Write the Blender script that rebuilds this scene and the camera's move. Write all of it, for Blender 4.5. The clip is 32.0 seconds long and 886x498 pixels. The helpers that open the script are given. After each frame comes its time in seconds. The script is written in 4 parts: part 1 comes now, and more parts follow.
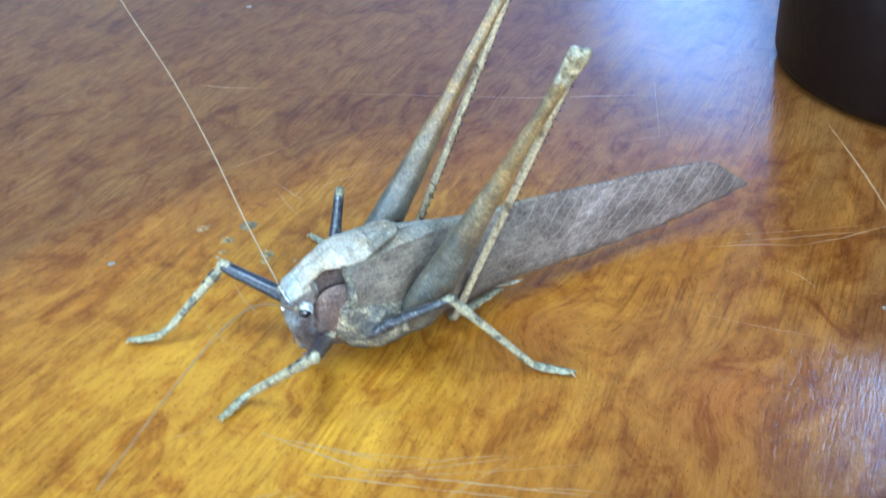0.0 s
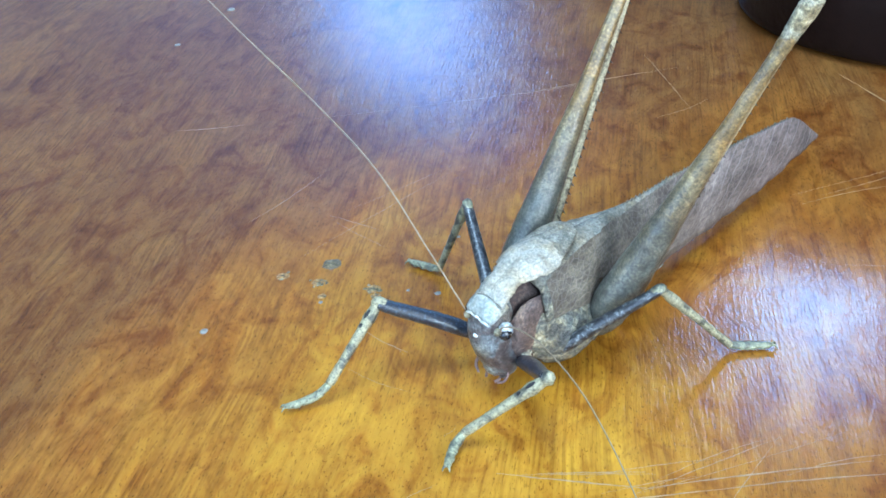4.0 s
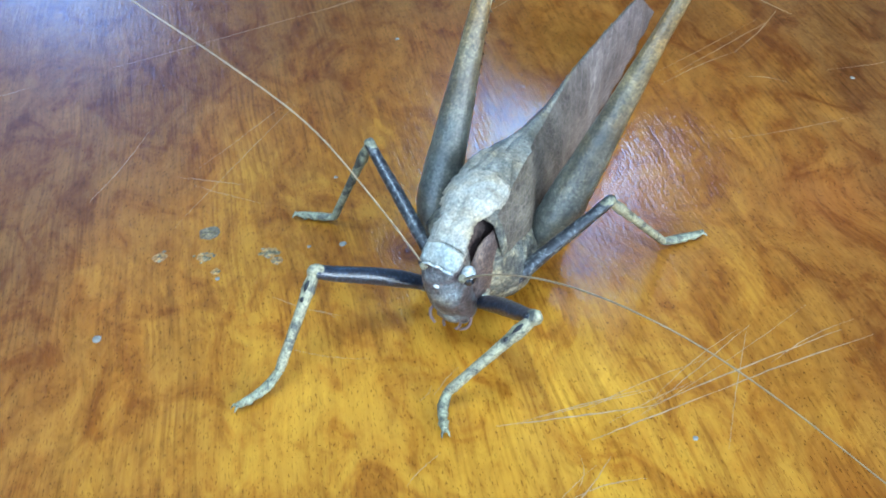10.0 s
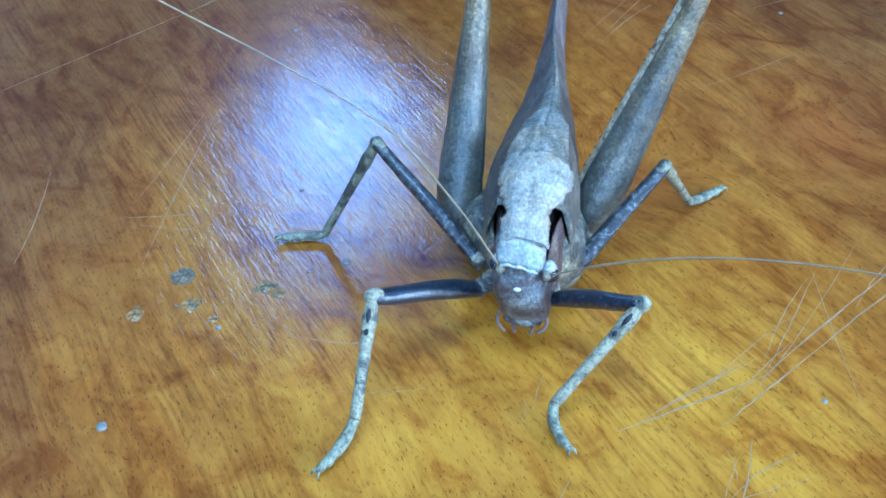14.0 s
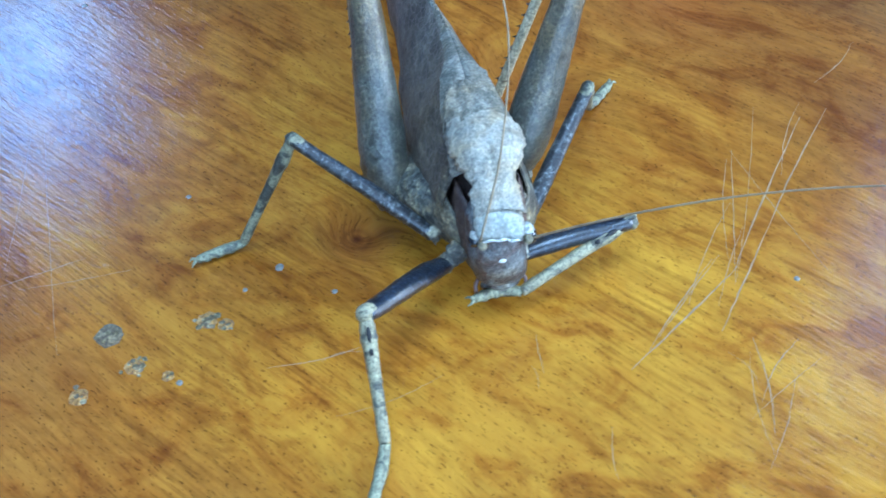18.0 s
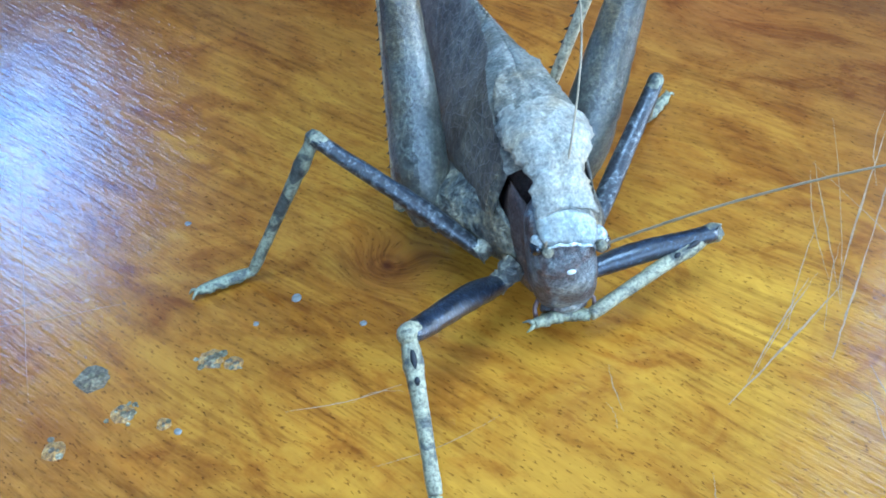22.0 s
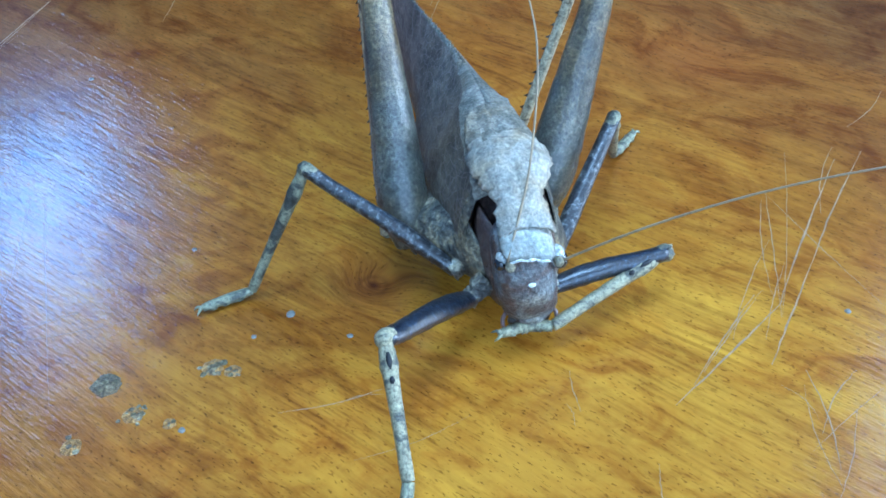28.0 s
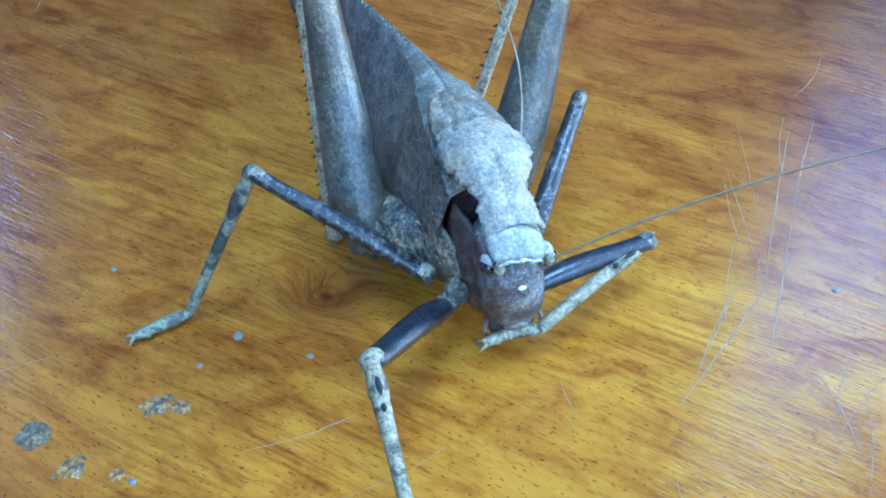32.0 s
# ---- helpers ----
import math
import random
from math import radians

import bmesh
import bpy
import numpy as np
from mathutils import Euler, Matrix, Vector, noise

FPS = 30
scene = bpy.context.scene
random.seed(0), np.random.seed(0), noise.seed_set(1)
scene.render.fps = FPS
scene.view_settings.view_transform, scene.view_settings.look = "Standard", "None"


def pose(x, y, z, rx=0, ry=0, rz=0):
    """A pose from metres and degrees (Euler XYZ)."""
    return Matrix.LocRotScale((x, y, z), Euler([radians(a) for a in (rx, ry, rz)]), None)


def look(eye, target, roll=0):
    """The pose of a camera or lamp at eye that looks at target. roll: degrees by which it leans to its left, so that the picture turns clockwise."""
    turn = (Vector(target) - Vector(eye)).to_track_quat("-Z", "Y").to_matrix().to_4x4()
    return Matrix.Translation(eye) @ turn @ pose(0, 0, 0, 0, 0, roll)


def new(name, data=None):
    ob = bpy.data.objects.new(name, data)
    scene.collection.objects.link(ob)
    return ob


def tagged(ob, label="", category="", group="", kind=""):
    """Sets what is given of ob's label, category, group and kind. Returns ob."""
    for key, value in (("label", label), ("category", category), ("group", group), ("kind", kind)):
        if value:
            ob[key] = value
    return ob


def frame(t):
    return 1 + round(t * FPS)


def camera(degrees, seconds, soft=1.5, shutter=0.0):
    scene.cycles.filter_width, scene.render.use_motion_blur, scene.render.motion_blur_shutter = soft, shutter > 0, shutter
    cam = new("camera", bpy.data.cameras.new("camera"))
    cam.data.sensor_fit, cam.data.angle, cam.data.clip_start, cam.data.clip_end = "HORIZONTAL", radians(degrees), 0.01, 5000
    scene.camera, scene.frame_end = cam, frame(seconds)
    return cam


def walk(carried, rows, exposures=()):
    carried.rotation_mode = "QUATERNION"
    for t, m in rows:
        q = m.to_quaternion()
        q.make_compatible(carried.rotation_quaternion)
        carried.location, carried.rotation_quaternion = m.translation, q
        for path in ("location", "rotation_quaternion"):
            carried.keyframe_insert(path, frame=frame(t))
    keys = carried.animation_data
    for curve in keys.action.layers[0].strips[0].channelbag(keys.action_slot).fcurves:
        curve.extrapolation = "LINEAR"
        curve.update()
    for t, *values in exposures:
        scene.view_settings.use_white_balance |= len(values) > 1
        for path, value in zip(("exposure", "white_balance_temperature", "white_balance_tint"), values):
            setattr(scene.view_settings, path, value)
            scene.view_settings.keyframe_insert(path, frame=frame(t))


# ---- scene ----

# ------------------------------------------------------------------ camera
cam = camera(42.32, 32.0, 1.7, 0.5)
PATH = [
    (0.0, 0.12084, -0.02781, 0.09367, 57.705, 1.985, 62.853),
    (0.5, 0.11515, -0.03303, 0.09819, 58.073, 1.916, 60.740),
    (1.0, 0.10925, -0.03898, 0.09617, 57.531, 1.859, 58.497),
    (1.5, 0.10504, -0.04217, 0.09474, 57.196, 1.717, 55.773),
    (2.0, 0.09848, -0.05094, 0.09459, 56.688, 1.837, 53.427),
    (2.5, 0.09357, -0.05973, 0.09523, 56.267, 2.501, 51.227),
    (3.0, 0.08846, -0.06420, 0.09366, 56.795, 3.430, 48.351),
    (3.5, 0.08355, -0.06632, 0.09021, 57.591, 4.169, 47.203),
    (5.5, 0.08291, -0.06523, 0.08508, 60.029, 2.997, 46.682),
    (6.0, 0.08299, -0.06291, 0.08372, 59.505, 2.290, 46.489),
    (6.5, 0.08468, -0.06297, 0.08502, 60.382, 2.341, 45.973),
    (7.0, 0.08315, -0.06083, 0.08320, 59.334, 1.542, 44.901),
    (7.5, 0.08104, -0.05886, 0.08263, 58.127, 1.657, 44.553),
    (8.0, 0.07348, -0.06021, 0.08137, 56.498, 1.373, 41.730),
    (8.5, 0.06881, -0.06282, 0.08389, 55.853, 0.900, 37.591),
    (9.0, 0.06003, -0.06979, 0.08394, 54.162, 1.695, 34.807),
    (9.5, 0.05746, -0.07005, 0.08587, 52.832, 3.552, 30.453),
    (10.0, 0.05141, -0.07475, 0.08903, 51.536, 3.252, 27.610),
    (10.5, 0.04941, -0.07300, 0.09150, 51.112, 4.481, 23.271),
    (11.0, 0.03702, -0.07649, 0.09108, 50.755, 3.436, 19.832),
    (11.5, 0.02371, -0.08232, 0.09118, 50.641, 2.986, 17.080),
    (12.0, 0.02146, -0.07882, 0.08602, 51.238, 3.401, 13.449),
    (12.5, 0.01779, -0.07832, 0.08157, 51.834, 2.143, 12.610),
    (13.0, 0.01724, -0.07951, 0.08113, 52.368, 1.761, 12.622),
    (13.5, 0.01647, -0.07716, 0.08086, 51.282, 2.038, 12.018),
    (15.5, -0.00183, -0.07214, 0.08781, 48.504, 0.153, 2.288),
    (16.0, -0.00399, -0.07529, 0.08908, 44.540, 1.974, -1.010),
    (16.5, -0.00563, -0.07086, 0.08919, 43.566, 2.132, -3.855),
    (17.0, -0.00757, -0.06369, 0.08801, 42.176, 2.511, -4.677),
    (17.5, -0.00530, -0.05830, 0.08987, 41.265, 2.550, -6.956),
    (18.0, -0.01231, -0.06019, 0.08833, 41.405, 2.114, -11.097),
    (18.5, -0.02064, -0.05611, 0.08954, 40.082, 1.356, -13.699),
    (19.0, -0.02427, -0.05285, 0.08997, 39.981, 1.200, -13.963),
    (19.5, -0.02170, -0.05345, 0.09159, 38.758, 1.552, -14.739),
    (20.0, -0.02275, -0.04984, 0.08601, 38.988, 1.731, -14.334),
    (20.5, -0.02098, -0.04679, 0.07931, 40.537, 2.798, -13.260),
    (21.0, -0.01896, -0.04995, 0.07260, 44.896, 4.020, -11.333),
    (21.5, -0.01760, -0.05191, 0.07113, 46.574, 2.895, -11.485),
    (22.0, -0.01693, -0.05300, 0.06944, 47.245, 2.339, -12.243),
    (22.5, -0.01793, -0.05417, 0.06940, 48.555, 2.171, -12.632),
    (23.0, -0.01686, -0.05436, 0.06993, 48.384, 2.639, -12.045),
    (23.5, -0.01569, -0.06532, 0.07660, 51.063, 4.399, -10.242),
    (24.0, -0.01576, -0.06619, 0.07623, 51.221, 4.103, -10.420),
    (24.5, -0.01588, -0.06568, 0.07594, 50.568, 4.003, -10.492),
    (25.0, -0.01582, -0.06580, 0.07622, 50.240, 4.058, -10.625),
    (25.5, -0.01552, -0.06494, 0.07525, 50.236, 4.033, -10.556),
    (27.5, -0.01521, -0.06390, 0.07424, 50.389, 3.371, -11.522),
    (28.0, -0.01512, -0.06359, 0.07403, 50.019, 3.135, -11.615),
    (28.5, -0.01529, -0.06337, 0.07402, 49.745, 3.127, -11.712),
    (29.0, -0.01537, -0.06307, 0.07332, 49.666, 2.905, -12.165),
    (29.5, -0.01656, -0.06118, 0.07265, 48.778, 2.741, -13.268),
    (30.0, -0.01750, -0.05845, 0.07171, 49.600, 2.221, -15.379),
    (30.5, -0.01882, -0.05678, 0.07052, 49.237, 2.383, -16.727),
    (31.0, -0.01943, -0.05549, 0.07004, 48.183, 2.402, -18.018),
    (31.5, -0.02199, -0.05476, 0.06926, 49.577, 1.997, -19.907),
    (32.0, -0.02357, -0.05190, 0.06911, 48.818, 0.612, -19.997),
]
EXPOSURES = [(0.0, 0.37, 4780, 3), (3.0, 0.33, 4850, 3), (6.0, 0.28, 4690, 3), (10.0, 0.23, 4780, 3), (11.0, 0.19, 3970, 3), (13.0, 0.13, 3900, 3), (16.0, 0.03, 4160, 3), (20.0, 0.22, 4440, 3), (22.0, 0.23, 4270, 3), (24.0, 0.01, 4170, 3), (28.0, 0.05, 4230, 3), (30.0, 0.13, 4180, 3), (32.0, 0.18, 3980, 3)]
walk(cam, [(t, pose(x, y, z, rx, ry, rz)) for t, x, y, z, rx, ry, rz in PATH], EXPOSURES)

# ------------------------------------------------------------------ light
SKY_BLUE = (0.30, 0.52, 1.0)


def opening_light(name, cx, cy, cz, w, h, watts, facing, colour=SKY_BLUE):
    """Area light standing in a wall or ceiling opening; facing is the way it shines."""
    data = bpy.data.lights.new(name, "AREA")
    data.shape, data.size, data.size_y, data.energy, data.color = "RECTANGLE", w, h, watts, colour
    ob = new(name, data)
    ob.matrix_world = look((cx, cy, cz), Vector((cx, cy, cz)) + Vector(facing))
    return ob


WORLD = bpy.data.worlds.new("sky")
scene.world = WORLD
WORLD.use_nodes = True
_n = WORLD.node_tree.nodes
_sky = _n.new("ShaderNodeTexSky")
_sky.sky_type, _sky.sun_disc, _sky.sun_elevation, _sky.sun_rotation = "NISHITA", False, radians(40), radians(150)
_n["Background"].inputs["Strength"].default_value = 0.08
WORLD.node_tree.links.new(_sky.outputs[0], _n["Background"].inputs["Color"])

# openings: x0, x1, z0, z1 on the near wall (y 0.303) and on the far wall (y 2.5)
NEAR_Y, FAR_Y = 0.303, 2.5
NEAR_WINDOW = (-0.142, -0.082, 0.155, 0.265)
EAST_OPENING = (-1.1, 1.0, 0.25, 1.6)
SIDE_WINDOW = (0.275, 0.445, 0.25, 0.49)
FAR_WINDOW = (-3.55, -2.60, 1.10, 1.86)
BACK_Y = -2.2
BACK_OPENING = (-1.0, 1.9, 0.2, 1.7)
opening_light("near_daylight", -0.112, NEAR_Y + 0.006, 0.186, 0.052, 0.056, 0.172, (0, -1, 0), (0.41, 0.65, 1.0))
opening_light("near_upper_daylight", -0.112, NEAR_Y + 0.006, 0.238, 0.052, 0.044, 0.08, (0, -1, 0), (0.34, 0.57, 1.0))
opening_light("side_daylight", 0.36, NEAR_Y + 0.006, 0.37, 0.165, 0.235, 0.75, (0, -1, 0))
opening_light("far_daylight", -3.075, FAR_Y + 0.08, 1.48, 0.95, 0.76, 16.0, (0, -1, 0))
# back, east and overhead lights are added soft fill, not known windows
opening_light("back_fill", 0.45, BACK_Y - 0.08, 0.95, 2.9, 1.5, 70.0, (0, 1, 0), (0.84, 0.93, 1.0))
opening_light("east_fill", 2.3 + 0.08, -0.05, 0.925, 2.1, 1.35, 138.0, (-1, 0, 0), (1.0, 0.93, 0.82))
# ceiling opening made up for the overhead fill
CEILING_OPENING = (-0.35, 0.55, -0.55, 0.25)
opening_light("overhead_fill", 0.1, -0.15, 2.02, 0.9, 0.8, 34.0, (0, 0, -1), (0.84, 0.95, 1.0))

# ------------------------------------------------------------------ materials
def shader(name, rough=0.5, metal=0.0, colour=(0.5, 0.5, 0.5)):
    m = bpy.data.materials.new(name)
    m.use_nodes = True
    t = m.node_tree
    b = t.nodes["Principled BSDF"]
    b.inputs["Roughness"].default_value = rough
    b.inputs["Metallic"].default_value = metal
    b.inputs["Base Color"].default_value = (*colour, 1)
    return m, t, b


def node(t, kind, **values):
    n = t.nodes.new("ShaderNode" + kind)
    for key, value in values.items():
        n.inputs[key.replace("_", " ")].default_value = value
    return n


def ramp(t, fac, stops):
    r = t.nodes.new("ShaderNodeValToRGB")
    e = r.color_ramp.elements
    while len(e) < len(stops):
        e.new(0.5)
    for k, (p, c) in enumerate(stops):
        e[k].position, e[k].color = p, (*c, 1)
    t.links.new(fac, r.inputs["Fac"])
    return r.outputs["Color"]


def mix(t, fac, a, b, mode="MIX"):
    m = t.nodes.new("ShaderNodeMix")
    m.data_type, m.blend_type = "RGBA", mode
    for s, v in ((0, fac), (6, a), (7, b)):
        if isinstance(v, (int, float)):
            m.inputs[s].default_value = v
        elif isinstance(v, tuple):
            m.inputs[s].default_value = (*v, 1)
        else:
            t.links.new(v, m.inputs[s])
    return m.outputs[2]


def math_node(t, op, a, b=0.0, c=0.0):
    m = t.nodes.new("ShaderNodeMath")
    m.operation = op
    for k, v in enumerate((a, b, c)):
        if isinstance(v, (int, float)):
            m.inputs[k].default_value = v
        else:
            t.links.new(v, m.inputs[k])
    return m.outputs[0]


def coords(t, scale=(1, 1, 1), turn=(0, 0, 0), out="Object"):
    c, m = t.nodes.new("ShaderNodeTexCoord"), t.nodes.new("ShaderNodeMapping")
    m.inputs["Scale"].default_value = scale
    m.inputs["Rotation"].default_value = [radians(a) for a in turn]
    t.links.new(c.outputs[out], m.inputs["Vector"])
    return m.outputs["Vector"]


def noise_tex(t, vec, scale, detail=4.0, rough=0.6, distort=0.0):
    n = node(t, "TexNoise", Scale=scale, Detail=detail, Roughness=rough, Distortion=distort)
    t.links.new(vec, n.inputs["Vector"])
    return n.outputs["Fac"]


def bump(t, b, height, strength, distance, coat=False):
    n = node(t, "Bump", Strength=strength, Distance=distance)
    t.links.new(height, n.inputs["Height"])
    t.links.new(n.outputs["Normal"], b.inputs["Normal"])
    if coat:
        t.links.new(n.outputs["Normal"], b.inputs["Coat Normal"])
    return n


def make_wood():
    """Varnished reddish-orange hardwood: long swirling figure, fine pores along the grain."""
    m, t, b = shader("varnished_wood", 0.36)
    flat = coords(t, (1, 1, 1), (0, 0, 51))
    # large swirl that bends the grain
    warp = node(t, "TexNoise", Scale=15.0, Detail=2.0, Roughness=0.5)
    t.links.new(flat, warp.inputs["Vector"])
    bent = t.nodes.new("ShaderNodeVectorMath")
    bent.operation = "MULTIPLY_ADD"
    t.links.new(warp.outputs["Color"], bent.inputs[0])
    bent.inputs[1].default_value = (0.005, 0.009, 0)
    # the grain bows round two knots
    grain, ring_fall = flat, 0.0
    for kx, ky, size, push in ((0.0359, 0.0518, 0.006, 0.0035), (0.0119, 0.0389, 0.006, 0.006), (-0.0090, 0.0202, 0.0022, 0.004)):
        far = t.nodes.new("ShaderNodeVectorMath")
        far.operation = "DISTANCE"
        t.links.new(coords(t), far.inputs[0])
        far.inputs[1].default_value = (kx, ky + 0.1, 0.76)
        fall = math_node(t, "EXPONENT", math_node(t, "MULTIPLY", math_node(t, "POWER", math_node(t, "MULTIPLY", far.outputs["Value"], 1 / size), 2.0), -0.5))
        ring_fall = math_node(t, "MAXIMUM", ring_fall, fall)
        shift = t.nodes.new("ShaderNodeCombineXYZ")
        t.links.new(math_node(t, "MULTIPLY", fall, push), shift.inputs["Y"])
        add = t.nodes.new("ShaderNodeVectorMath")
        t.links.new(grain, add.inputs[0])
        t.links.new(shift.outputs[0], add.inputs[1])
        grain = add.outputs[0]
    t.links.new(grain, bent.inputs[2])

    def along(sx, sy):
        s = t.nodes.new("ShaderNodeMapping")
        s.inputs["Scale"].default_value = (sx, sy, 1)
        t.links.new(bent.outputs[0], s.inputs["Vector"])
        return s.outputs["Vector"]

    # zones of red-brown and honey tone side by side across the grain
    figure = noise_tex(t, along(12, 75), 1.0, 5.0, 0.62, 0.8)
    smoke = noise_tex(t, along(45, 170), 1.0, 5.0, 0.62, 0.7)
    streak = noise_tex(t, along(55, 1000), 1.0, 3.0, 0.6)
    pores = noise_tex(t, along(800, 4600), 1.0, 1.0, 0.5)
    dots = noise_tex(t, along(1700, 4400), 1.0, 1.0, 0.5)
    cloud = noise_tex(t, flat, 26.0, 3.0, 0.55)
    lines = noise_tex(t, along(70, 2400), 1.0, 2.0, 0.6)
    blotch = noise_tex(t, along(190, 420), 1.0, 4.0, 0.65, 0.9)
    ember = noise_tex(t, along(85, 150), 1.0, 5.0, 0.62, 1.4)
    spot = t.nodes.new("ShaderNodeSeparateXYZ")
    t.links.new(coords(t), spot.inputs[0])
    # honey in the middle and front, darker red-brown to the back, sides and front-west corner
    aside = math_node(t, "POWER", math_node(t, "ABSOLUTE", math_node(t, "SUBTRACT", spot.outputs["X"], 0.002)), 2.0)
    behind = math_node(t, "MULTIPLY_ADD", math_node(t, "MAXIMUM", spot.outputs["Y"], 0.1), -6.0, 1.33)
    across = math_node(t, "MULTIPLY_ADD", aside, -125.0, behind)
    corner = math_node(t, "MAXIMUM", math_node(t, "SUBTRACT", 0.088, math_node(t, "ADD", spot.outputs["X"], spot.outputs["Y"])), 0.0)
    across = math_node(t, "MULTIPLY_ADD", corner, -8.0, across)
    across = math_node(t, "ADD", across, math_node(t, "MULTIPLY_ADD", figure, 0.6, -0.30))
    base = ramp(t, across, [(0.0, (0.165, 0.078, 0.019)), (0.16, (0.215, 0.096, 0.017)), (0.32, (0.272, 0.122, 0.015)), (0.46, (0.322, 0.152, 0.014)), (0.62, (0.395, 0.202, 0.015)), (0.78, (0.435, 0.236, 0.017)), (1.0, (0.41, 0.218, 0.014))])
    base = mix(t, math_node(t, "MULTIPLY", ring_fall, 0.55), base, (0.20, 0.058, 0.012))
    core = t.nodes.new("ShaderNodeVectorMath")
    core.operation = "DISTANCE"
    t.links.new(coords(t), core.inputs[0])
    core.inputs[1].default_value = (-0.0090, 0.1202, 0.76)
    core = math_node(t, "MULTIPLY_ADD", figure, 0.0012, core.outputs["Value"])
    base = mix(t, ramp(t, math_node(t, "MULTIPLY", core, 400.0), [(0.35, (0.85, 0.85, 0.85)), (0.62, (0.0, 0.0, 0.0)), (0.80, (0.35, 0.35, 0.35)), (1.0, (0.0, 0.0, 0.0))]), base, (0.10, 0.030, 0.008))
    base = mix(t, 0.75, base, ramp(t, ember, [(0.34, (0.52, 0.31, 0.17)), (0.46, (0.88, 0.77, 0.66)), (0.56, (1.04, 1.03, 1.0)), (0.70, (1.14, 1.20, 1.2))]), "MULTIPLY")
    base = mix(t, 0.5, base, ramp(t, smoke, [(0.34, (0.60, 0.48, 0.40)), (0.50, (0.97, 0.94, 0.93)), (0.7, (1.14, 1.14, 1.0))]), "MULTIPLY")
    base = mix(t, 0.45, base, ramp(t, cloud, [(0.35, (0.70, 0.58, 0.54)), (0.62, (1.05, 1.05, 1.05))]), "MULTIPLY")
    base = mix(t, 0.55, base, ramp(t, blotch, [(0.34, (0.62, 0.52, 0.48)), (0.50, (1.0, 1.0, 1.0)), (0.66, (1.15, 1.18, 1.1))]), "MULTIPLY")
    base = mix(t, 0.16, base, ramp(t, streak, [(0.36, (0.52, 0.42, 0.36)), (0.54, (1.0, 1.0, 1.0))]), "MULTIPLY")
    patch = ramp(t, noise_tex(t, flat, 60.0, 2.0, 0.5), [(0.38, (0.15, 0.15, 0.15)), (0.60, (0.5, 0.5, 0.5))])
    base = mix(t, patch, base, ramp(t, lines, [(0.34, (0.42, 0.32, 0.28)), (0.50, (1.0, 1.0, 1.0)), (0.68, (1.2, 1.2, 1.1))]), "MULTIPLY")
    base = mix(t, 0.38, base, ramp(t, pores, [(0.30, (0.22, 0.15, 0.11)), (0.36, (1.0, 1.0, 1.0))]), "MULTIPLY")
    base = mix(t, 0.58, base, ramp(t, dots, [(0.295, (0.16, 0.10, 0.07)), (0.33, (1.0, 1.0, 1.0))]), "MULTIPLY")
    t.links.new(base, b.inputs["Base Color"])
    b.inputs["Coat Weight"].default_value = 1.0
    b.inputs["Specular IOR Level"].default_value = 0.06
    b.inputs["Coat Roughness"].default_value = 0.14
    b.inputs["Coat IOR"].default_value = 1.4
    def brushed(sx, sy):
        s = t.nodes.new("ShaderNodeMapping")
        s.inputs["Scale"].default_value = (sx, sy, 1)
        t.links.new(flat, s.inputs["Vector"])
        return s.outputs["Vector"]

    ripple = noise_tex(t, brushed(220, 2400), 1.0, 3.0, 0.6, 0.4)
    dimple = noise_tex(t, brushed(260, 900), 1.0, 3.0, 0.65, 1.0)
    h = math_node(t, "ADD", math_node(t, "MULTIPLY", ripple, 0.5), math_node(t, "MULTIPLY", math_node(t, "ADD", pores, lines), 0.28))
    h = math_node(t, "ADD", h, math_node(t, "MULTIPLY", dimple, 0.6))
    bump(t, b, h, 0.26, 0.00025, True)
    return m


def make_mottled(name, stops, scale, rough=0.7, fine=3400.0, relief=0.45, spec=0.5, grit=0.75):
    """A dull, speckled insect skin with three sizes of mottling."""
    m, t, b = shader(name, rough)
    v = coords(t)
    big, medium, small = noise_tex(t, v, scale, 4.0, 0.6, 0.4), noise_tex(t, v, 1300.0, 3.0, 0.65, 0.3), noise_tex(t, v, fine, 3.0, 0.7)
    c = ramp(t, big, stops)
    c = mix(t, 0.77 * grit, c, ramp(t, medium, [(0.36, (0.50, 0.48, 0.46)), (0.52, (1.0, 1.0, 1.0)), (0.66, (1.4, 1.38, 1.28))]), "MULTIPLY")
    c = mix(t, grit, c, ramp(t, small, [(0.36, (0.30, 0.30, 0.32)), (0.50, (0.92, 0.92, 0.92)), (0.58, (1.15, 1.15, 1.15)), (0.66, (1.9, 1.9, 1.85))]), "MULTIPLY")
    c = mix(t, 1.0, c, ramp(t, noise_tex(t, v, 230.0, 3.0, 0.6), [(0.36, (0.90, 0.98, 1.05)), (0.5, (1.0, 1.0, 0.98)), (0.64, (1.12, 1.02, 0.82))]), "MULTIPLY")
    t.links.new(c, b.inputs["Base Color"])
    b.inputs["Specular IOR Level"].default_value = spec
    bump(t, b, math_node(t, "ADD", small, math_node(t, "MULTIPLY", medium, 1.5)), relief, 0.0003)
    return m


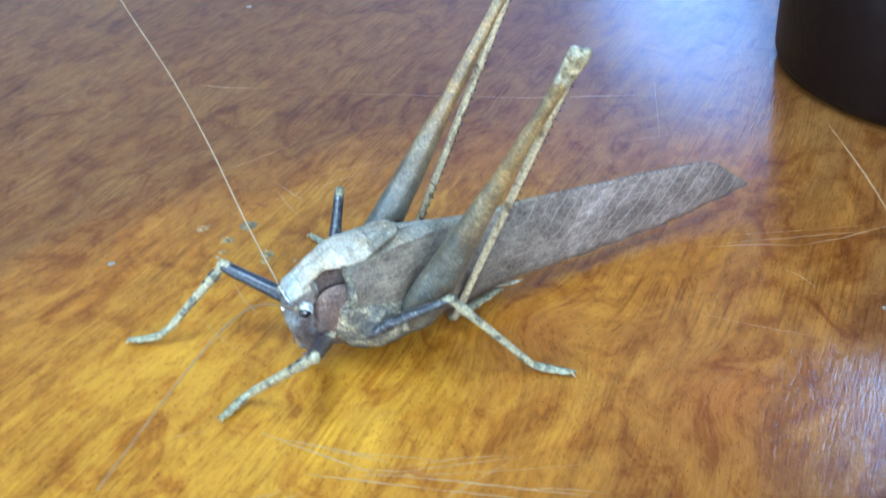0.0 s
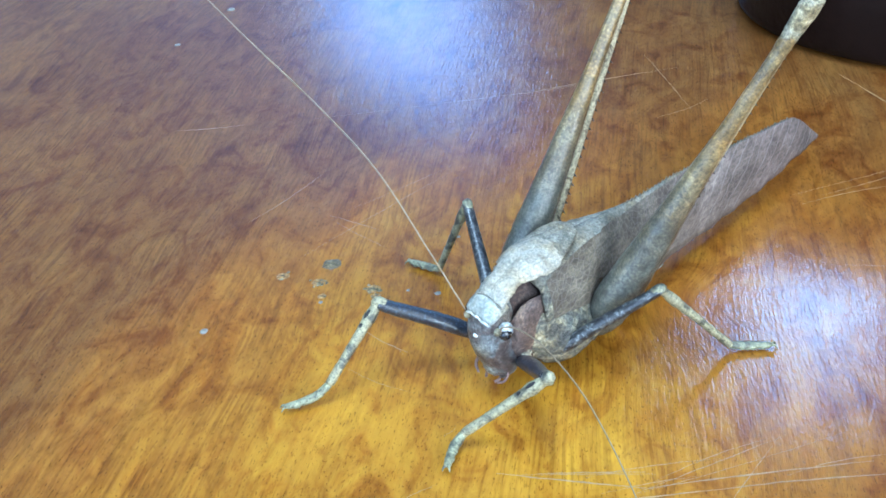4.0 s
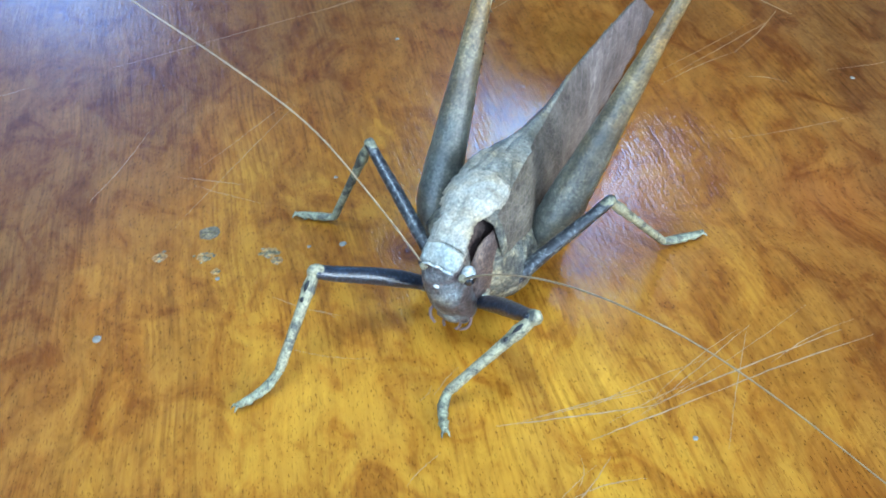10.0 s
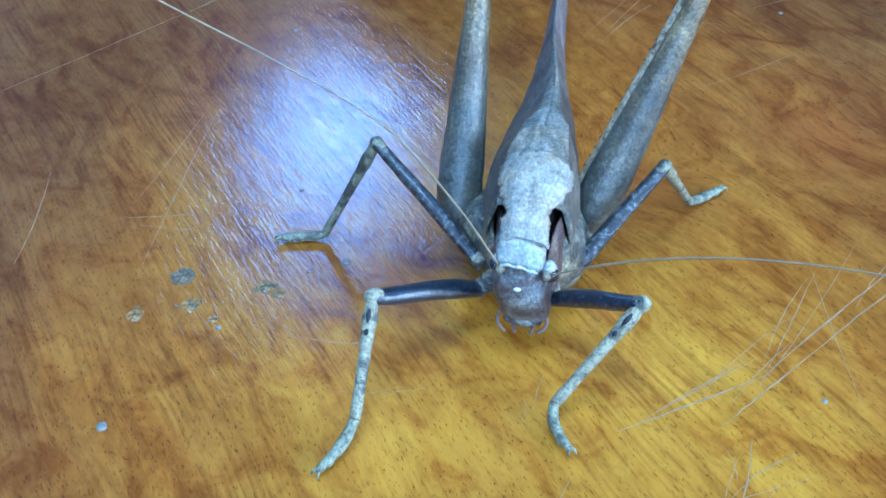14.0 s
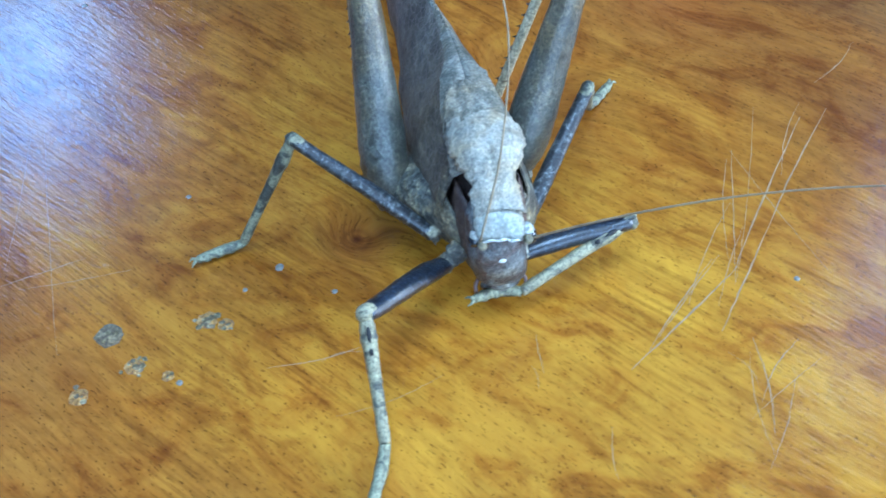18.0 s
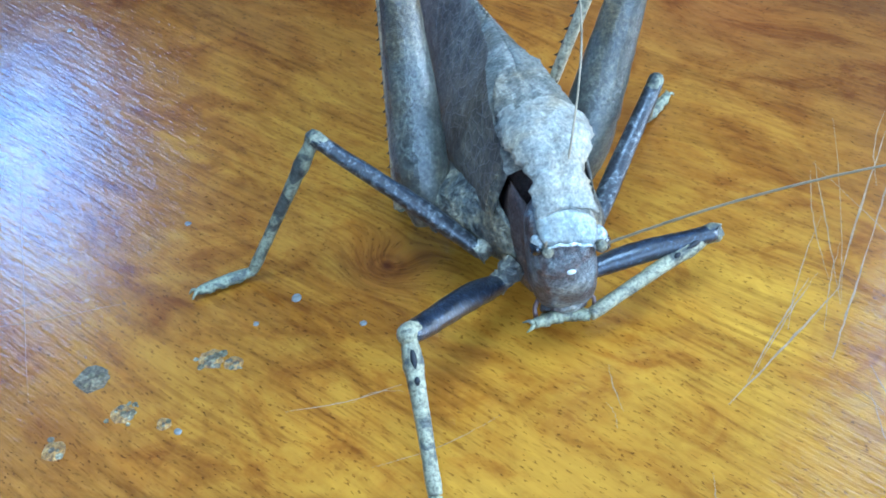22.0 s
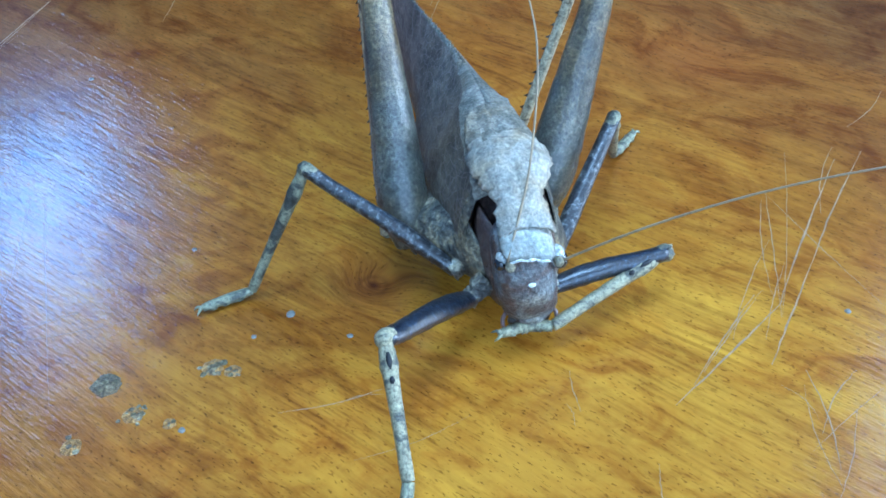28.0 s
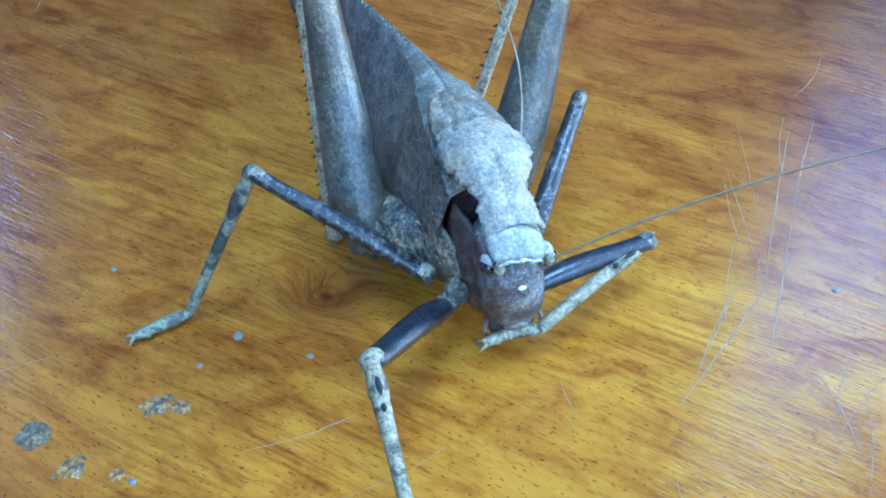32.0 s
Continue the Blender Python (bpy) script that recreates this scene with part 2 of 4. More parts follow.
def make_wing(name):
    """Dead-leaf wing cover: grey-brown with oblique pale veins and fine netting."""
    m, t, b = shader(name, 0.55)
    v = coords(t)
    sep = t.nodes.new("ShaderNodeSeparateXYZ")
    t.links.new(v, sep.inputs[0])
    big, medium, small = noise_tex(t, v, 170.0, 4.0, 0.6, 0.3), noise_tex(t, v, 700.0, 4.0, 0.65), noise_tex(t, v, 3400.0, 3.0, 0.7)
    c = ramp(t, big, [(0.3, (0.150, 0.128, 0.100)), (0.5, (0.285, 0.250, 0.200)), (0.68, (0.42, 0.38, 0.32))])
    c = mix(t, 0.7, c, ramp(t, medium, [(0.36, (0.45, 0.42, 0.42)), (0.54, (1.0, 1.0, 1.0)), (0.7, (1.3, 1.3, 1.25))]), "MULTIPLY")
    c = mix(t, 0.6, c, ramp(t, small, [(0.34, (0.38, 0.36, 0.38)), (0.55, (1.0, 1.0, 1.0))]), "MULTIPLY")
    # tone along the wing; the front flank's shade is put into the colour
    tail = ramp(t, math_node(t, "MULTIPLY", sep.outputs["Y"], 12.0), [(0.26, (0.41, 0.39, 0.335)), (0.42, (0.38, 0.375, 0.35)), (0.56, (0.60, 0.57, 0.58)), (0.80, (0.56, 0.50, 0.53)), (1.0, (0.42, 0.37, 0.39))])
    c = mix(t, 1.0, c, tail, "MULTIPLY")
    hairs = coords(t, (1, 1, 1), (0, 0, 0))
    stretch = t.nodes.new("ShaderNodeMapping")
    stretch.inputs["Rotation"].default_value = (radians(40), 0, 0)
    stretch.inputs["Scale"].default_value = (900, 420, 2600)
    t.links.new(hairs, stretch.inputs["Vector"])
    c = mix(t, 0.6, c, ramp(t, noise_tex(t, stretch.outputs[0], 1.0, 3.0, 0.6), [(0.36, (0.55, 0.54, 0.56)), (0.52, (1.0, 1.0, 1.0)), (0.66, (1.6, 1.6, 1.55))]), "MULTIPLY")
    wob = math_node(t, "MULTIPLY", noise_tex(t, v, 120.0, 2.0), 0.004)
    lean = math_node(t, "ADD", math_node(t, "SUBTRACT", sep.outputs["Y"], math_node(t, "MULTIPLY", sep.outputs["Z"], 1.15)), wob)
    saw = math_node(t, "PINGPONG", lean, 0.0015)
    vein = ramp(t, math_node(t, "MULTIPLY", saw, 1 / 0.0015), [(0.0, (1, 1, 1)), (0.11, (0, 0, 0))])
    cell = t.nodes.new("ShaderNodeTexVoronoi")
    cell.feature = "DISTANCE_TO_EDGE"
    cell.inputs["Scale"].default_value = 1100.0
    t.links.new(v, cell.inputs["Vector"])
    net = ramp(t, cell.outputs["Distance"], [(0.0, (1, 1, 1)), (0.08, (0, 0, 0))])
    c = mix(t, math_node(t, "MULTIPLY", vein, ramp(t, math_node(t, "MULTIPLY", sep.outputs["Y"], 12.0), [(0.48, (0.0, 0.0, 0.0)), (0.60, (0.55, 0.55, 0.55))])), c, (0.40, 0.36, 0.35))
    c = mix(t, math_node(t, "MULTIPLY", net, 0.25), c, (0.30, 0.26, 0.25))
    t.links.new(c, b.inputs["Base Color"])
    bump(t, b, math_node(t, "ADD", math_node(t, "MULTIPLY", vein, 0.8), math_node(t, "MULTIPLY", net, 0.4)), 0.5, 0.0002)
    return m


def make_banded(name, pale, dark, scale, cover, rough=0.6, gloss=0.0, glitter=1.15, relief=0.5):
    """Leg skin: pale ground with dark blotches and a fine speckle."""
    m, t, b = shader(name, rough)
    v = coords(t)
    big, medium, small = noise_tex(t, v, scale, 3.0, 0.55, 0.5), noise_tex(t, v, 1500.0, 3.0, 0.65), noise_tex(t, v, 3600.0, 3.0, 0.7)
    c = mix(t, ramp(t, big, [(cover - 0.05, (0, 0, 0)), (cover + 0.05, (1, 1, 1))]), dark, pale)
    c = mix(t, 0.6, c, ramp(t, medium, [(0.36, (0.40, 0.40, 0.42)), (0.54, (1.0, 1.0, 1.0)), (0.7, (1.4, 1.4, 1.35))]), "MULTIPLY")
    # glitter paints bluish-white glints into the brightest specks
    c = mix(t, 0.85, c, ramp(t, small, [(0.34, (0.35, 0.35, 0.38)), (0.52, (1.0, 1.0, 1.0)), (0.64, (glitter, glitter * 1.02, glitter * 1.06))]), "MULTIPLY")
    t.links.new(c, b.inputs["Base Color"])
    b.inputs["Specular IOR Level"].default_value = 0.5
    b.inputs["Coat Weight"].default_value = gloss
    b.inputs["Coat Roughness"].default_value = 0.22
    bump(t, b, math_node(t, "ADD", small, medium), relief, 0.0002)
    return m


def make_plain(name, colour, rough, var=0.25, scale=60.0, coat=0.0, relief=0.1, size=0.001):
    m, t, b = shader(name, rough)
    v = coords(t)
    n1, n2 = noise_tex(t, v, scale, 4.0), noise_tex(t, v, scale * 9, 3.0)
    c = mix(t, 1.0, colour, ramp(t, n1, [(0.3, (1 - var,) * 3), (0.7, (1.0, 1.0, 1.0))]), "MULTIPLY")
    c = mix(t, 0.5, c, ramp(t, n2, [(0.35, (1 - var,) * 3), (0.65, (1.0, 1.0, 1.0))]), "MULTIPLY")
    t.links.new(c, b.inputs["Base Color"])
    b.inputs["Coat Weight"].default_value = coat
    bump(t, b, n2, relief, size)
    return m


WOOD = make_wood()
TIMBER = make_plain("dark_timber_wall", (0.045, 0.034, 0.028), 0.8, 0.3, 6.0)
PLASTER = make_plain("grey_plaster", (0.40, 0.49, 0.60), 0.9, 0.15, 4.0, 0.0, 0.3, 0.002)
CEILING = make_plain("white_ceiling", (0.78, 0.78, 0.78), 0.9, 0.08, 3.0)
FLOOR = make_plain("dark_floor_tile", (0.20, 0.15, 0.11), 0.5, 0.25, 5.0)
FRAME = make_plain("painted_frame", (0.6, 0.6, 0.6), 0.5, 0.1, 20.0)
POT = make_plain("dark_glazed_clay", (0.011, 0.0055, 0.0045), 0.4, 0.5, 60.0, 0.0, 0.15, 0.0008)
POT.node_tree.nodes["Principled BSDF"].inputs["Specular IOR Level"].default_value = 0.16
WING = make_wing("leaf_wing")
DORSAL = make_mottled("pale_dorsal", [(0.30, (0.100, 0.091, 0.066)), (0.44, (0.155, 0.142, 0.108)), (0.56, (0.215, 0.198, 0.155)), (0.70, (0.28, 0.26, 0.215))], 330.0, 0.7, 3400.0, 0.4, 0.5, 0.62)
PALE = make_mottled("pale_shield", [(0.28, (0.21, 0.192, 0.148)), (0.42, (0.28, 0.258, 0.205)), (0.56, (0.36, 0.335, 0.275)), (0.72, (0.45, 0.425, 0.37))], 330.0, 0.65, 3400.0, 0.35, 0.5, 0.5)
CHALK = make_mottled("chalky_crown", [(0.28, (0.22, 0.222, 0.19)), (0.46, (0.33, 0.33, 0.285)), (0.66, (0.48, 0.48, 0.43))], 500.0, 0.65, 3400.0, 0.3, 0.5, 0.4)
CHALK_EDGE = make_mottled("white_crown_edge", [(0.28, (0.42, 0.42, 0.38)), (0.46, (0.58, 0.58, 0.54)), (0.66, (0.74, 0.74, 0.70))], 500.0, 0.6)
FACE = make_mottled("brown_face", [(0.32, (0.042, 0.026, 0.022)), (0.45, (0.095, 0.066, 0.058)), (0.55, (0.135, 0.135, 0.134)), (0.67, (0.25, 0.265, 0.26))], 420.0, 0.35, 3000.0, 0.7, 0.6)
THORAX = make_mottled("brown_thorax", [(0.3, (0.018, 0.011, 0.009)), (0.5, (0.05, 0.029, 0.024)), (0.7, (0.09, 0.065, 0.052))], 500.0, 0.6)
FLANK = make_mottled("crusty_flank", [(0.34, (0.055, 0.055, 0.050)), (0.50, (0.120, 0.115, 0.092)), (0.60, (0.22, 0.195, 0.125)), (0.70, (0.44, 0.40, 0.30))], 520.0, 0.5, 2600.0, 0.8)
PLEURON = make_mottled("pinkish_skin", [(0.3, (0.048, 0.030, 0.024)), (0.5, (0.105, 0.070, 0.058)), (0.7, (0.18, 0.140, 0.122))], 450.0, 0.5)
COXA = make_mottled("dark_leg_base", [(0.3, (0.05, 0.05, 0.05)), (0.46, (0.12, 0.115, 0.10)), (0.60, (0.32, 0.29, 0.20)), (0.72, (0.48, 0.46, 0.38))], 520.0, 0.5, 2600.0, 1.0)
FEMUR_DARK = make_banded("dark_femur", (0.026, 0.034, 0.052), (0.006, 0.008, 0.014), 2200.0, 0.55, 0.32, 0.7, 2.8, 0.34)
FEMUR_BROWN = make_banded("brown_femur", (0.070, 0.074, 0.074), (0.014, 0.015, 0.018), 1500.0, 0.54, 0.38, 0.4, 3.0, 0.3)
FEMUR_HIND = make_mottled("hind_femur", [(0.30, (0.054, 0.053, 0.044)), (0.5, (0.090, 0.087, 0.068)), (0.7, (0.140, 0.133, 0.102))], 300.0, 0.3, 3000.0, 0.3, 0.7)
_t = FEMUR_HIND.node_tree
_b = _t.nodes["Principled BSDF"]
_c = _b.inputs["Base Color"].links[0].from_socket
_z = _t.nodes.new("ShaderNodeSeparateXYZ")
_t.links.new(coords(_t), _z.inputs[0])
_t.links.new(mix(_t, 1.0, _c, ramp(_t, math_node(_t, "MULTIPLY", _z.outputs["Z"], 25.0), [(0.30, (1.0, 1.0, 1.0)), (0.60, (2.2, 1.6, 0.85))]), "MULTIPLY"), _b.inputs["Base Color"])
SHIN = make_banded("pale_shin", (0.33, 0.305, 0.185), (0.09, 0.088, 0.066), 560.0, 0.44, 0.55)
SHIN_DARK = make_banded("speckled_shin", (0.24, 0.235, 0.145), (0.058, 0.060, 0.046), 700.0, 0.46, 0.55)
SHIN_HIND = make_banded("hind_shin", (0.52, 0.45, 0.28), (0.17, 0.13, 0.075), 700.0, 0.40, 0.55)
FOOT = make_banded("foot_skin", (0.27, 0.27, 0.165), (0.11, 0.108, 0.075), 900.0, 0.44, 0.5)
KNEE = make_mottled("pale_knee", [(0.34, (0.13, 0.11, 0.065)), (0.5, (0.27, 0.245, 0.16)), (0.66, (0.46, 0.435, 0.34))], 600.0, 0.6)
HAIR = make_plain("straw_feeler", (0.36, 0.28, 0.165), 0.6, 0.4, 900.0)
EYE = make_mottled("pale_eye", [(0.35, (0.20, 0.23, 0.25)), (0.5, (0.42, 0.45, 0.46)), (0.7, (0.64, 0.65, 0.64))], 380.0, 0.2, 2500.0, 0.1, 0.6)
PUPIL = make_plain("dark_eye", (0.012, 0.014, 0.018), 0.12, 0.3, 900.0, 0.5)
EAR = make_plain("black_slit", (0.012, 0.012, 0.014), 0.6, 0.3, 900.0)
OCELLUS = make_plain("white_ocellus", (0.75, 0.76, 0.72), 0.3, 0.1, 900.0)
PALP = make_plain("pinkish_palp", (0.22, 0.135, 0.115), 0.4, 0.3, 900.0)
SPOT = make_mottled("dried_spot", [(0.3, (0.12, 0.090, 0.040)), (0.5, (0.19, 0.165, 0.10)), (0.7, (0.29, 0.28, 0.215))], 700.0, 0.8, 2600.0, 0.4, 0.2)
SPOT_RIM = make_mottled("dried_rim", [(0.3, (0.20, 0.090, 0.015)), (0.5, (0.28, 0.15, 0.03)), (0.7, (0.34, 0.23, 0.09))], 900.0, 0.5, 2600.0, 0.6)
SPOT_FILM = make_mottled("dried_film", [(0.3, (0.075, 0.050, 0.022)), (0.5, (0.125, 0.095, 0.052)), (0.7, (0.20, 0.17, 0.11))], 900.0, 0.6, 2600.0, 0.5)
CRUMB = make_plain("pale_crumb", (0.27, 0.26, 0.22), 0.7, 0.5, 1500.0)
SCRATCH = make_plain("scratched_varnish", (0.43, 0.29, 0.15), 0.5, 0.55, 500.0)

# ------------------------------------------------------------------ mesh helpers
MM = 0.001


def part(name, bm, material, parent=None, label="", smooth=True):
    me = bpy.data.meshes.new(name)
    bm.normal_update()
    bm.to_mesh(me)
    bm.free()
    for p in me.polygons:
        p.use_smooth = smooth
    me.materials.append(material)
    ob = new(name, me)
    ob.parent = parent
    if label:
        tagged(ob, label)
    return ob


def box(bm, x0, x1, y0, y1, z0, z1):
    vs = [bm.verts.new((x, y, z)) for z in (z0, z1) for x, y in ((x0, y0), (x1, y0), (x1, y1), (x0, y1))]
    for f in ((3, 2, 1, 0), (4, 5, 6, 7), (0, 1, 5, 4), (1, 2, 6, 5), (2, 3, 7, 6), (3, 0, 4, 7)):
        bm.faces.new([vs[k] for k in f])
    return bm


def rings(bm, sections, close=True, caps=True):
    """Skins a list of equally long rings of points."""
    made = [[bm.verts.new(p) for p in s] for s in sections]
    n = len(made[0])
    for a, b in zip(made, made[1:]):
        for k in range(n if close else n - 1):
            bm.faces.new((a[k], a[(k + 1) % n], b[(k + 1) % n], b[k]))
    if caps and close:
        bm.faces.new(made[0][::-1])
        bm.faces.new(made[-1])
    return made


def smooth_path(points, steps):
    """Catmull-Rom through points of any width."""
    pts = [Vector(p) for p in points]
    pts = [2 * pts[0] - pts[1]] + pts + [2 * pts[-1] - pts[-2]]
    out = []
    for i in range(1, len(pts) - 2):
        p0, p1, p2, p3 = pts[i - 1 : i + 3]
        for s in range(steps):
            u = s / steps
            out.append(0.5 * (2 * p1 + (p2 - p0) * u + (2 * p0 - 5 * p1 + 4 * p2 - p3) * u * u + (3 * p1 - p0 - 3 * p2 + p3) * u ** 3))
    out.append(pts[-2])
    return out


def tube(bm, points, radii, sides=10, flat=1.0, side=None, rough=0.0):
    """A round or flattened limb along points in millimetres; flat squeezes it across side."""
    pts, secs = [Vector(p) * MM for p in points], []
    guide = Vector(side) if side else Vector((0.3, 0.2, 1.0))
    for k, p in enumerate(pts):
        d = (pts[min(k + 1, len(pts) - 1)] - pts[max(k - 1, 0)]).normalized()
        u = guide - d * guide.dot(d)
        u = u.normalized() if u.length > 1e-4 else d.orthogonal().normalized()
        v = d.cross(u)
        r = radii[k] * MM
        ring = []
        for j in range(sides):
            a = 2 * math.pi * j / sides
            q = 1 + rough * (random.random() - 0.5)
            ring.append(p + (u * math.cos(a) * r * flat + v * math.sin(a) * r) * q)
        secs.append(ring)
    rings(bm, secs)
    return bm


def limb(points, radii, steps=5, sides=10, flat=1.0, side=None, rough=0.06, bm=None):
    """A limb through smoothed points with the radii eased between them."""
    bm = bm or bmesh.new()
    full = smooth_path(points, steps)
    where = np.linspace(0, len(radii) - 1, len(full))
    return tube(bm, full, list(np.interp(where, range(len(radii)), radii)), sides, flat, side, rough)


def ball(bm, c, r, stretch=(1, 1, 1), u=14, v=9):
    m = Matrix.Translation(Vector(c) * MM) @ Matrix.Diagonal((r * MM * stretch[0], r * MM * stretch[1], r * MM * stretch[2], 1))
    bmesh.ops.create_uvsphere(bm, u_segments=u, v_segments=v, radius=1.0, matrix=m)
    return bm


def cone(bm, base, tip, r):
    base, tip = Vector(base) * MM, Vector(tip) * MM
    d = (tip - base).normalized()
    u = d.orthogonal().normalized()
    w = d.cross(u)
    ring = [bm.verts.new(base + (u * math.cos(a) + w * math.sin(a)) * r * MM) for a in (0, 2.1, 4.2)]
    top = bm.verts.new(tip)
    for k in range(3):
        bm.faces.new((ring[k], ring[(k + 1) % 3], top))


# ------------------------------------------------------------------ the room
X0, X1, Y0, Y1, Z0, Z1 = -3.7, 2.3, BACK_Y, FAR_Y, -0.76, 1.95
NEAR_X0 = -0.235


def wall_along_x(name, x0, x1, y, thick, z0, z1, openings, material=PLASTER, label="unseen plain grey plastered wall with added light openings"):
    """A wall across the room with rectangular openings cut through it, built of butted blocks."""
    bm = bmesh.new()
    cuts = sorted(openings)
    x = x0
    for a, b, c, d in cuts:
        box(bm, x, a, y, y + thick, z0, z1)
        box(bm, a, b, y, y + thick, z0, c)
        box(bm, a, b, y, y + thick, d, z1)
        x = b
    box(bm, x, x1, y, y + thick, z0, z1)
    return tagged(part(name, bm, material, None, "", False), label, "wall", kind="structure")


def window_frame(name, opening, y, depth, bars=0):
    a, b, c, d = opening
    t = min(b - a, d - c) * 0.06
    holder = new(name)
    holder.location = ((a + b) / 2, y, c)
    tagged(holder, "unseen painted frame round a light opening", "window", kind="structure")
    ox, oz = (a + b) / 2, c
    for x0, x1, z0, z1 in ((a, a + t, c, d), (b - t, b, c, d), (a + t, b - t, c, c + t), (a + t, b - t, d - t, d)):
        part("window_bar", box(bmesh.new(), x0 - ox, x1 - ox, 0, depth, z0 - oz, z1 - oz), FRAME, holder, "", False)
    for k in range(bars):
        x = a + (b - a) * (k + 1) / (bars + 1)
        part("mullion", box(bmesh.new(), x - t - ox, x + t - ox, 0, depth, c + t - oz, d - t - oz), FRAME, holder, "", False)
    return holder


def build_room():
    tagged(part("floor", box(bmesh.new(), X0, X1, Y0, Y1, Z0 - 0.1, Z0), FLOOR, None, "", False), "dark tiled floor under the table", "floor", kind="structure")
    a, b, c, d = CEILING_OPENING
    bm = bmesh.new()
    for x0, x1, y0, y1 in ((X0, a, Y0, Y1), (b, X1, Y0, Y1), (a, b, Y0, c), (a, b, d, Y1)):
        box(bm, x0, x1, y0, y1, Z1, Z1 + 0.1)
    tagged(part("ceiling", bm, CEILING, None, "", False), "plain white ceiling with an opening added for overhead fill light", "ceiling", kind="structure")
    wall_along_x("wall_north", X0, X1, FAR_Y, 0.15, Z0, Z1, [FAR_WINDOW])
    # wall_near is unseen, added to carry two lights mirrored in the varnish
    wall_along_x("wall_near", NEAR_X0, X1, NEAR_Y, 0.10, Z0, Z1, [NEAR_WINDOW, SIDE_WINDOW], TIMBER, "unseen dark timber wall added to hold two daylight openings")
    wall_along_x("wall_south", X0, X1, BACK_Y - 0.15, 0.15, Z0, Z1, [BACK_OPENING])
    tagged(part("wall_west", box(bmesh.new(), X0 - 0.15, X0, Y0 - 0.15, Y1 + 0.15, Z0, Z1), PLASTER, None, "", False), "plain grey plastered wall", "wall", kind="structure")
    # the east opening is only there for the added fill
    a, b, c, d = EAST_OPENING
    bm = bmesh.new()
    for y0, y1, z0, z1 in ((Y0 - 0.15, a, Z0, Z1), (b, Y1 + 0.15, Z0, Z1), (a, b, Z0, c), (a, b, d, Z1)):
        box(bm, X1, X1 + 0.15, y0, y1, z0, z1)
    tagged(part("wall_east", bm, PLASTER, None, "", False), "unseen plain grey plastered wall with an opening added for fill light", "wall", kind="structure")
    window_frame("window_1", FAR_WINDOW, FAR_Y + 0.02, 0.04, 1)
    window_frame("window_2", NEAR_WINDOW, NEAR_Y + 0.015, 0.02)
    window_frame("window_3", SIDE_WINDOW, NEAR_Y + 0.015, 0.03)
    # frame of the made-up opening behind the camera
    window_frame("window_4", BACK_OPENING, BACK_Y - 0.06, 0.04, 1)


# ------------------------------------------------------------------ the table
TABLE = (-0.95, 0.75, -0.62, 0.298)


def build_table():
    x0, x1, y0, y1 = TABLE
    table = new("wooden_table")
    table.location = (0, -0.1, Z0)
    tagged(table, "varnished reddish-orange hardwood table with scratches and dried spots", "table")
    bm = box(bmesh.new(), x0, x1, y0 + 0.1, y1 + 0.1, -Z0 - 0.045, -Z0)
    bmesh.ops.bevel(bm, geom=bm.edges[:], offset=0.006, segments=3, affect="EDGES")
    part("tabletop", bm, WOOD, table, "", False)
    for sx in (x0 + 0.08, x1 - 0.08):
        for sy in (y0 + 0.18, y1 + 0.02):
            bm = bmesh.new()
            rings(bm, [[(sx + r * a, sy + r * b, z) for a, b in ((-1, -1), (1, -1), (1, 1), (-1, 1))] for z, r in ((0, 0.025), (0.5, 0.035), (-Z0 - 0.045, 0.035))])
            part("table_leg", bm, WOOD, table, "", False)
    return table


